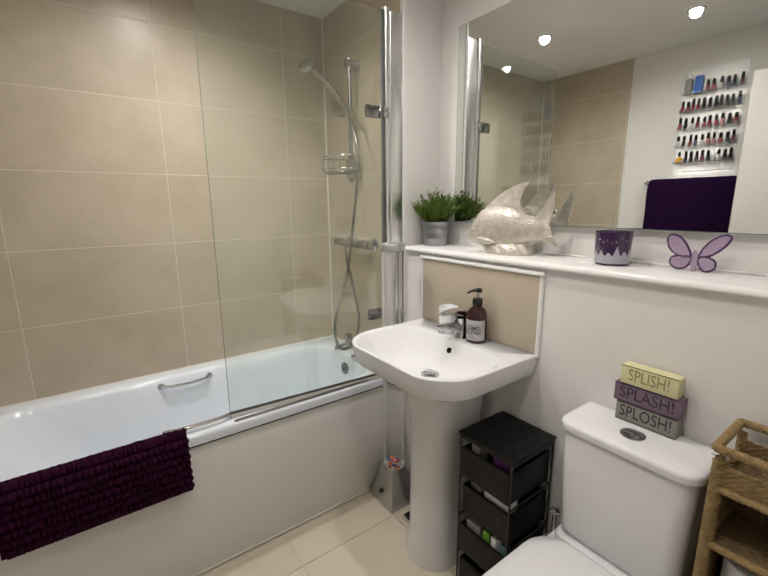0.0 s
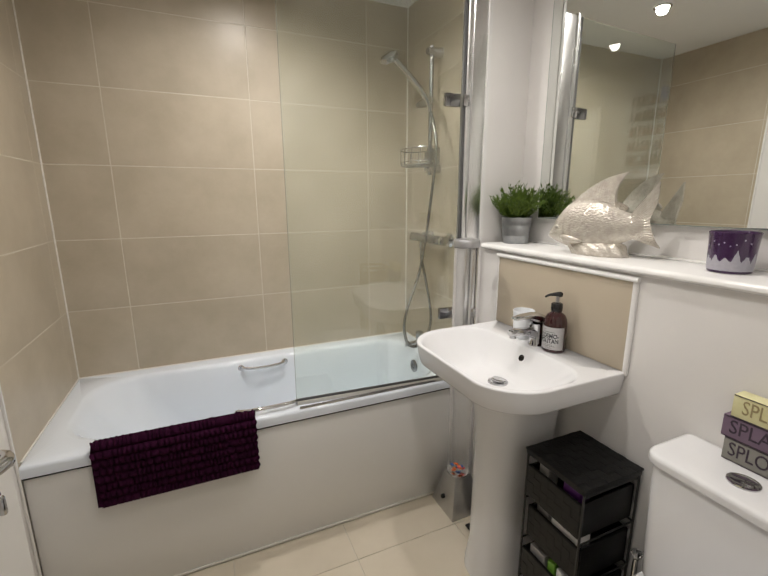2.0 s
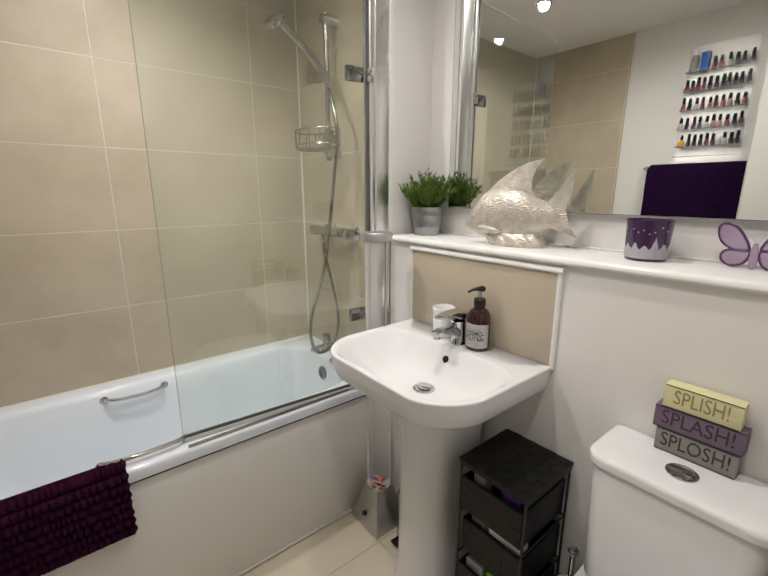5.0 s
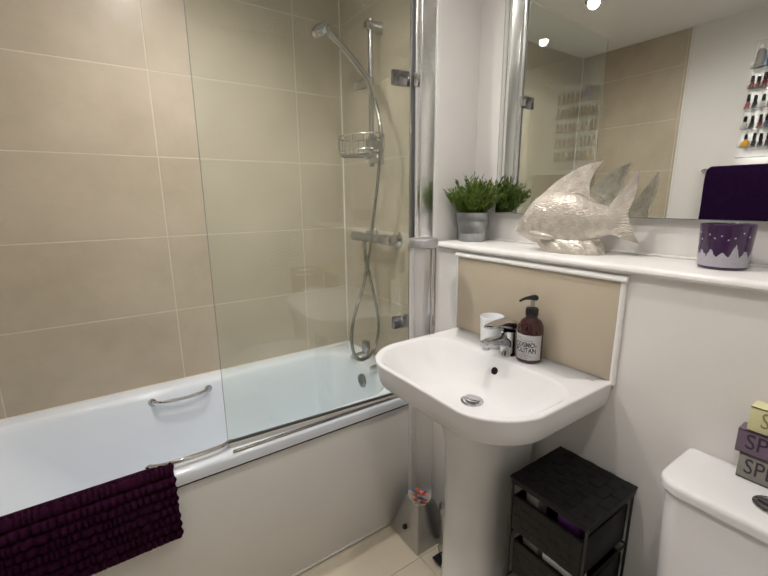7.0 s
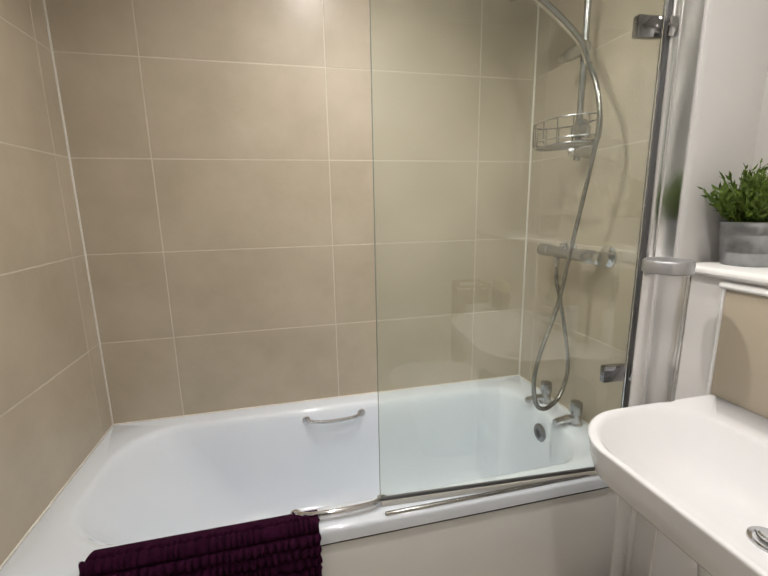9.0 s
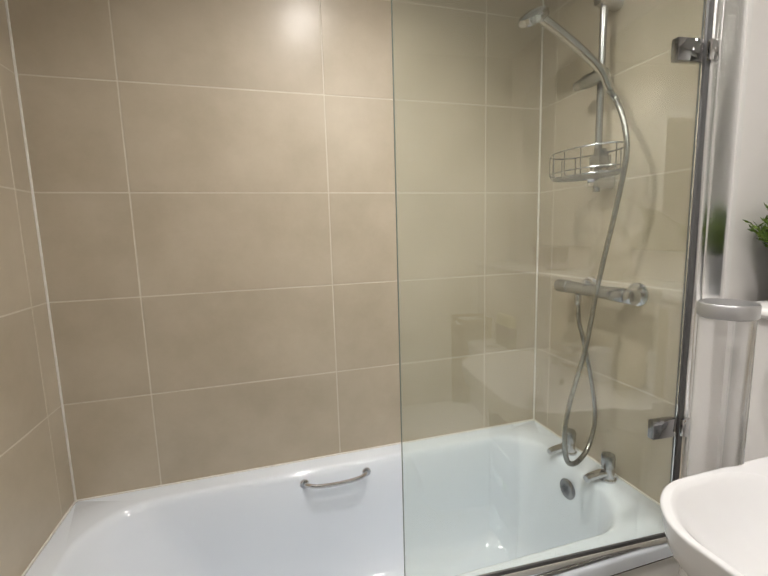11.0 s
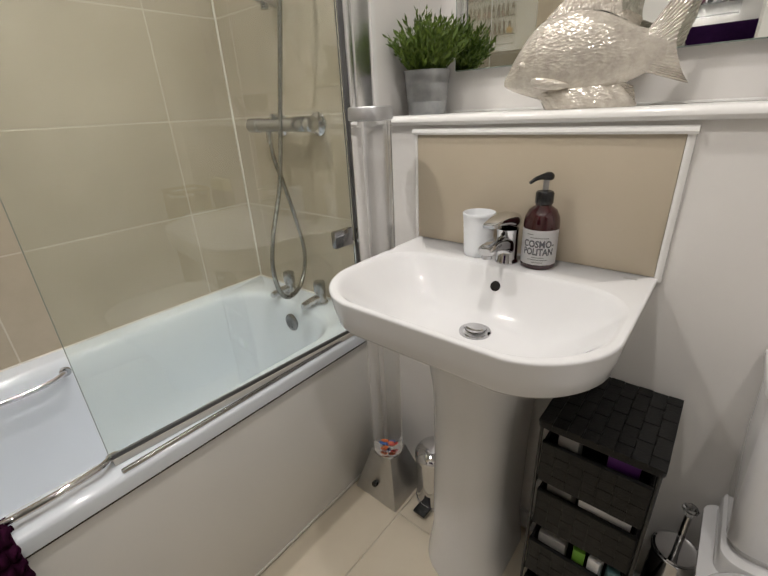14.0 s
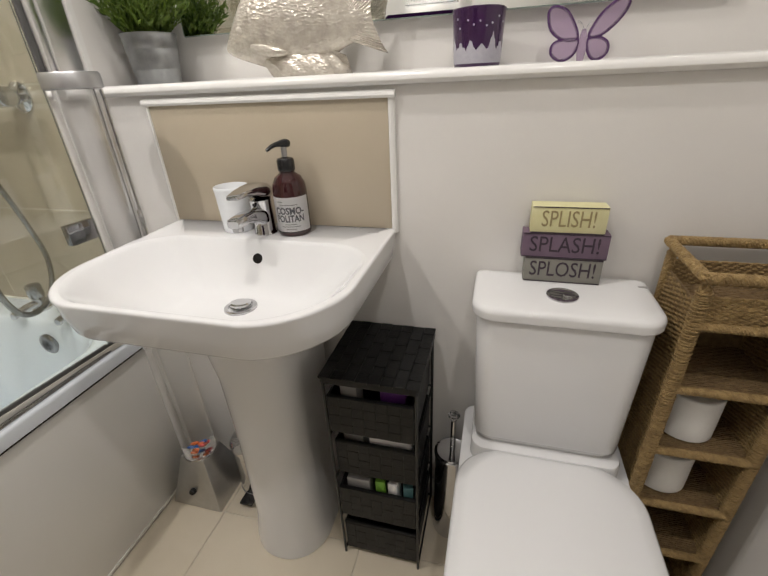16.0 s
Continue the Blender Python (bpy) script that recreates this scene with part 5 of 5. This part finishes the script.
# ---------------------------------------------------------------- mat over the bath edge
def make_mat():
    rnd = random.Random(11)
    prof = curve([(1.462, 0.590), (1.440, 0.600), (1.412, 0.603), (1.390, 0.598), (1.381, 0.570), (1.379, 0.52), (1.377, 0.46), (1.374, 0.392)], 10)
    # arc length along the drape
    ls = [0.0]
    for a, b in zip(prof, prof[1:]):
        ls.append(ls[-1] + (b - a).length)
    total = ls[-1]
    nu, nv = 300, 110
    bm = bmesh.new()
    def at(s):
        for i in range(len(ls) - 1):
            if ls[i + 1] >= s:
                f = (s - ls[i]) / max(1e-9, ls[i + 1] - ls[i])
                p = prof[i].lerp(prof[i + 1], f)
                t = (prof[i + 1] - prof[i]).normalized()
                return p, Vector((t.y, -t.x))
        return prof[-1], Vector((-1, 0))
    rows_n = 10
    rows = []
    xa, xb = -0.405, 0.110
    for j in range(nv + 1):
        s = total * j / nv
        p, n = at(s)
        if n.x > 0:
            n = -n
        row = []
        for i in range(nu + 1):
            u = i / nu
            k = j / nv * rows_n
            rid = int(k)
            wob = noise.noise(Vector((u * 7.0, rid * 7.3, 0))) * 2.2
            cord = abs(math.sin(math.pi * k)) ** 0.6
            bob = 0.36 + 0.64 * abs(math.sin(math.pi * (u * 30 + 0.37 * rid + wob))) + 0.30 * noise.noise(Vector((u * 22, rid * 5.1, 4)))
            d = 0.002 + 0.018 * cord * bob + 0.0012 * noise.noise(Vector((u * 160, j * 0.9, 3)))
            edge = 0.004 * math.sin(math.pi * k * 2) + 0.003 * noise.noise(Vector((rid * 3.1, 1, 9)))
            skew = -0.012 * (j / nv) * (1 - u) * -1
            xx = xa + (xb - xa) * u + (edge if u > 0.985 else (-edge if u < 0.015 else 0)) + skew
            hem = (0.005 * abs(math.sin(math.pi * u * 46)) if j == nv else 0)
            row.append(bm.verts.new((xx, p.x + n.x * d, p.y + n.y * d - hem)))
        rows.append(row)
    for a, b in zip(rows, rows[1:]):
        for i in range(nu):
            bm.faces.new((a[i], a[i + 1], b[i + 1], b[i]))
    # back sheet
    back = []
    for j in range(0, nv + 1, 5):
        p, n = at(total * j / nv)
        back.append([bm.verts.new((xx, p.x, p.y)) for xx in (xa, xb)])
    for a, b in zip(back, back[1:]):
        bm.faces.new((a[0], b[0], b[1], a[1]))
    m = part("bath_mat", bm, M_MAT, sharp=75)
    tagged(m, "plum chenille bobble bath mat draped over the bath edge", "bath mat")


make_mat()


# ---------------------------------------------------------------- door, seen at its edge and in the mirror
def make_door():
    d = thing("door_leaf", (0, 0, 0), "white painted internal door standing open", "door")
    hx, hy, ex, ey = -0.540, -0.060, -0.300, 0.652
    ang = math.degrees(math.atan2(ey - hy, ex - hx))
    ln = math.hypot(ex - hx, ey - hy)
    M = pose(hx, hy, 0, 0, 0, ang)
    def put(bm):
        bmesh.ops.transform(bm, matrix=M, verts=bm.verts[:])
        return bm
    part("leaf", put(box(0, ln, 0, 0.040, 0.008, 2.066, 0.002)), M_DOOR, d)
    for z in (0.25, 1.0, 1.75):
        part("hinge", put(lathe([(0.006, -0.045), (0.006, 0.045)], (-0.006, 0.0, z), 12)), M_SATIN, d)
    part("rosette", put(lathe([(0.026, 0.0), (0.026, -0.006), (0.023, -0.009)], (ln - 0.058, 0, 1.05), 26, "y")), M_CHROME, d)
    part("lever", put(tube(curve([(ln - 0.058, -0.006, 1.05), (ln - 0.058, -0.040, 1.05), (ln - 0.066, -0.053, 1.05), (ln - 0.085, -0.056, 1.05), (ln - 0.175, -0.052, 1.05)], 5), 0.0095, 12)), M_CHROME, d, "chrome lever handle")
    part("rosette", put(lathe([(0.026, 0.0), (0.026, -0.006), (0.023, -0.009)], (ln - 0.058, 0, 0.975), 26, "y")), M_CHROME, d)
    part("thumb_turn", put(box(ln - 0.062, ln - 0.054, -0.032, -0.008, 0.960, 0.990, 0.003)), M_CHROME, d, "chrome thumb turn")
    part("latch_plate", put(box(ln - 0.0005, ln + 0.0012, 0.009, 0.031, 0.98, 1.12)), M_SATIN, d)


make_door()


# ---------------------------------------------------------------- things on the west wall
def make_towel():
    t = thing("hanging_towel", (XL, 0.94, 1.0), "dark purple bath towel folded over a rail", "towel")
    x0, x1 = XL + 0.018, XL + 0.062
    rows = []
    for z, g in ((0.93, 0.0), (1.1, 0.001), (1.3, 0.001), (1.46, 0.0), (1.505, 0.002), (1.528, 0.008), (1.540, 0.020), (1.543, 0.034)):
        rows.append([Vector((p.x, p.y + 0.002 * math.sin(z * 21 + p.x * 40), z)) for p in rrect(x0 + g * 0.5, x1 - g * 0.5, 0.600 + g * 0.7, 1.200 - g * 0.7, 0.010, 0, 5)])
    part("cloth", loft(rows), M_TOWEL, t)
    part("rail", tube([(XL + 0.04, 0.56, 1.520), (XL + 0.04, 1.225, 1.520)], 0.007, 12), M_CHROME, t, "chrome towel rail")
    for y in (0.565, 1.220):
        part("rail_bracket", lathe([(0.016, 0), (0.016, 0.004), (0.008, 0.008), (0.008, 0.04)], (XL - 0.001, y, 1.520), 16, "x"), M_CHROME, t)


make_towel()

SHELVES = (2.064, 1.958, 1.850, 1.743, 1.642)
RACK_Y0, RACK_Y1 = 0.752, 1.072


def make_rack():
    r = thing("nail_polish_rack", (XL, 0.9, 1.6), "clear acrylic wall rack with five shelves", "wall rack")
    M = material("clear_rack_acrylic", (0.95, 0.96, 0.96), 0.03, trans=0.97, ior=1.38)
    part("back_plate", box(XL - 0.001, XL + 0.003, RACK_Y0, RACK_Y1, 1.58, 2.21, 0.001), M, r)
    for z in SHELVES:
        part("shelf", box(XL + 0.0032, XL + 0.048, RACK_Y0 + 0.002, RACK_Y1 - 0.002, z - 0.004, z, 0.001), M, r)
        part("lip", box(XL + 0.0485, XL + 0.051, RACK_Y0 + 0.002, RACK_Y1 - 0.002, z - 0.004, z + 0.014, 0.001), M, r)
    part("foot_shelf", box(XL + 0.0032, XL + 0.048, RACK_Y0 + 0.002, RACK_Y1 - 0.002, 1.582, 1.586, 0.001), M, r)


make_rack()


for piece in bpy.data.objects["nail_polish_rack"].children:
    piece.visible_shadow = False


def make_polishes():
    rnd = random.Random(21)
    cols = [(0.16, 0.015, 0.022), (0.30, 0.06, 0.07), (0.010, 0.010, 0.012), (0.055, 0.008, 0.018), (0.42, 0.20, 0.18), (0.03, 0.03, 0.05), (0.50, 0.47, 0.45), (0.13, 0.025, 0.06), (0.05, 0.06, 0.12)]
    mats = [material("polish_%s" % nm, c, 0.1, coat=0.5) for nm, c in zip(("red", "coral", "black", "wine", "peach", "navy", "pearl", "plum", "slate"), cols)]
    names = ("red", "coral", "black", "wine red", "peach", "navy", "pearl white", "plum", "slate blue")
    order = ([0, 1, 6, 8, 5, 7], [0, 0, 0, 0, 2, 3, 2, 2, 3, 2, 8], [1, 2, 6, 0, 1, 0, 1, 4, 2, 1], [6, 2, 0, 8, 6, 4, 4, 1, 5, 7], [2, 2, 3, 7, 2, 6, 6, 2, 2])
    for k, (z, row) in enumerate(zip(SHELVES, order)):
        n = len(row)
        ya, yb = (0.938 if k == 0 else 1.056 if k < 4 else 1.002), 0.770
        for j, c in enumerate(row):
            y = ya + (yb - ya) * j / (n - 1) + rnd.uniform(-0.003, 0.003)
            x = XL + 0.027 + rnd.uniform(-0.004, 0.004)
            h = rnd.uniform(0.027, 0.036)
            w = rnd.uniform(0.0108, 0.0128)
            b = thing("nail_polish", (x, y, z), "small %s nail polish bottle with dark cap" % names[c], "nail polish", "bottles on the rack")
            part("bottle", lathe([(w * 0.9, 0.0002), (w, 0.002), (w, h - 0.006), (w * 0.6, h), (w * 0.5, h + 0.003)], (x, y, z), 12), mats[c], b)
            part("cap", lathe([(w * 0.78, h + 0.0032), (w * 0.76, h + 0.018), (w * 0.62, h + rnd.uniform(0.030, 0.040))], (x, y, z), 12), M_LABEL if (c == 6 and j % 2) else M_BLACK, b)
    z = SHELVES[0]
    a = thing("spray_bottle", (XL + 0.027, 1.036, z), "clear remover bottle with white cap", "bottle")
    part("bottle", lathe([(0.019, 0.0002), (0.021, 0.003), (0.021, 0.075), (0.014, 0.088), (0.010, 0.092)], (XL + 0.027, 1.036, z), 18), M_GREYP, a)
    part("cap", lathe([(0.012, 0.0922), (0.012, 0.112), (0.010, 0.115)], (XL + 0.027, 1.036, z), 16), M_LABEL, a)
    tagged(part("blue_tub", box(XL + 0.008, XL + 0.045, 0.962, 1.004, z + 0.0003, z + 0.098, 0.004), M_BLUE), "blue rectangular tub on the rack", "tub")
    z = SHELVES[4]
    a = thing("oil_bottle", (XL + 0.027, 1.040, z), "round amber cuticle oil bottle with black cap", "bottle")
    part("bottle", lathe([(0.014, 0.0002), (0.021, 0.006), (0.022, 0.018), (0.018, 0.030), (0.007, 0.036), (0.006, 0.042)], (XL + 0.027, 1.040, z), 18), M_AMBER, a)
    part("cap", lathe([(0.0085, 0.0422), (0.008, 0.060), (0.004, 0.072)], (XL + 0.027, 1.040, z), 14), M_BLACK, a)


make_polishes()


# ---------------------------------------------------------------- lamps in the ceiling
for lx, ly, watts in LAMPS:
    d = thing("ceiling_downlight", (lx, ly, CEIL), "round recessed chrome ceiling downlight, lit", "downlight", "ceiling downlights")
    part("bezel", lathe([(0.044, -0.0005), (0.044, -0.004), (0.040, -0.006), (0.032, -0.005), (0.030, -0.001)], (lx, ly, CEIL), 32, first=False, last=False), M_CHROME, d)
    part("lens", lathe([(0.030, -0.0012), (0.029, -0.002), (0.0, -0.0022)], (lx, ly, CEIL), 28, first=False, last=False), M_LAMPGLASS, d, "glowing warm white lens")
    la = bpy.data.lights.new("downlight_lamp", "SPOT")
    la.energy, la.color, la.shadow_soft_size, la.spot_size, la.spot_blend = watts, LAMP_COL, 0.028, radians(168), 1.0
    lo = new("downlight_lamp", la)
    lo.matrix_basis = pose(lx, ly, CEIL - 0.012)


# ---------------------------------------------------------------- tiles, piece by piece
GAP = 0.0034
TW, TH = 0.602, 0.318


def cuts(a, b, start, step):
    """Joint lines from a to b on a grid."""
    v = [a]
    k = math.ceil((a - start) / step + 1e-6)
    while start + k * step < b - 1e-6:
        if start + k * step > a + 0.004:
            v.append(start + k * step)
        k += 1
    return v + [b]


TILE_CACHE = {}


def tile_mesh(w, h, mat, t=0.006):
    key = (round(w, 4), round(h, 4), mat.name)
    if key not in TILE_CACHE:
        bm = box(-w / 2, w / 2, -h / 2, h / 2, -t, 0, 0.0009, 1)
        me = bpy.data.meshes.new("tile")
        bmesh.ops.recalc_face_normals(bm, faces=bm.faces[:])
        bm.to_mesh(me)
        bm.free()
        me.materials.append(mat)
        TILE_CACHE[key] = me
    return TILE_CACHE[key]


def lay(us, vs, place, mat, parent):
    for u0, u1 in zip(us, us[1:]):
        for v0, v1 in zip(vs, vs[1:]):
            ob = new("tile", tile_mesh(u1 - u0 - GAP, v1 - v0 - GAP, mat))
            ob.parent = parent
            ob.matrix_basis = place((u0 + u1) / 2, (v0 + v1) / 2) @ pose(0, 0, 0, random.uniform(-0.06, 0.06), random.uniform(-0.06, 0.06), 0)


zs = cuts(0.0, CEIL, 0.901, TH)
lay(cuts(XL, XR, 0.25, TW), zs, lambda u, v: Matrix.Translation((u, YB, v)) @ pose(0, 0, 0, 90, 0, 0), M_TILE, wall_north)
lay(cuts(1.397, YB, YB - 0.085, TW), zs, lambda u, v: Matrix.Translation((XL, u, v)) @ pose(0, 0, 0, 90, 0, 90), M_TILE, wall_west_backing)
lay(cuts(YRET + 0.022, YB, YB - 0.085, TW), zs, lambda u, v: Matrix.Translation((XR, u, v)) @ pose(0, 0, 0, 90, 0, -90), M_TILE, wall_east_backing)
lay(cuts(XL, XBOX, 0.888, 0.45), cuts(YF, 1.40, 1.20, 0.45), lambda u, v: Matrix.Translation((u, v, 0.0)), M_FLOOR, floor)
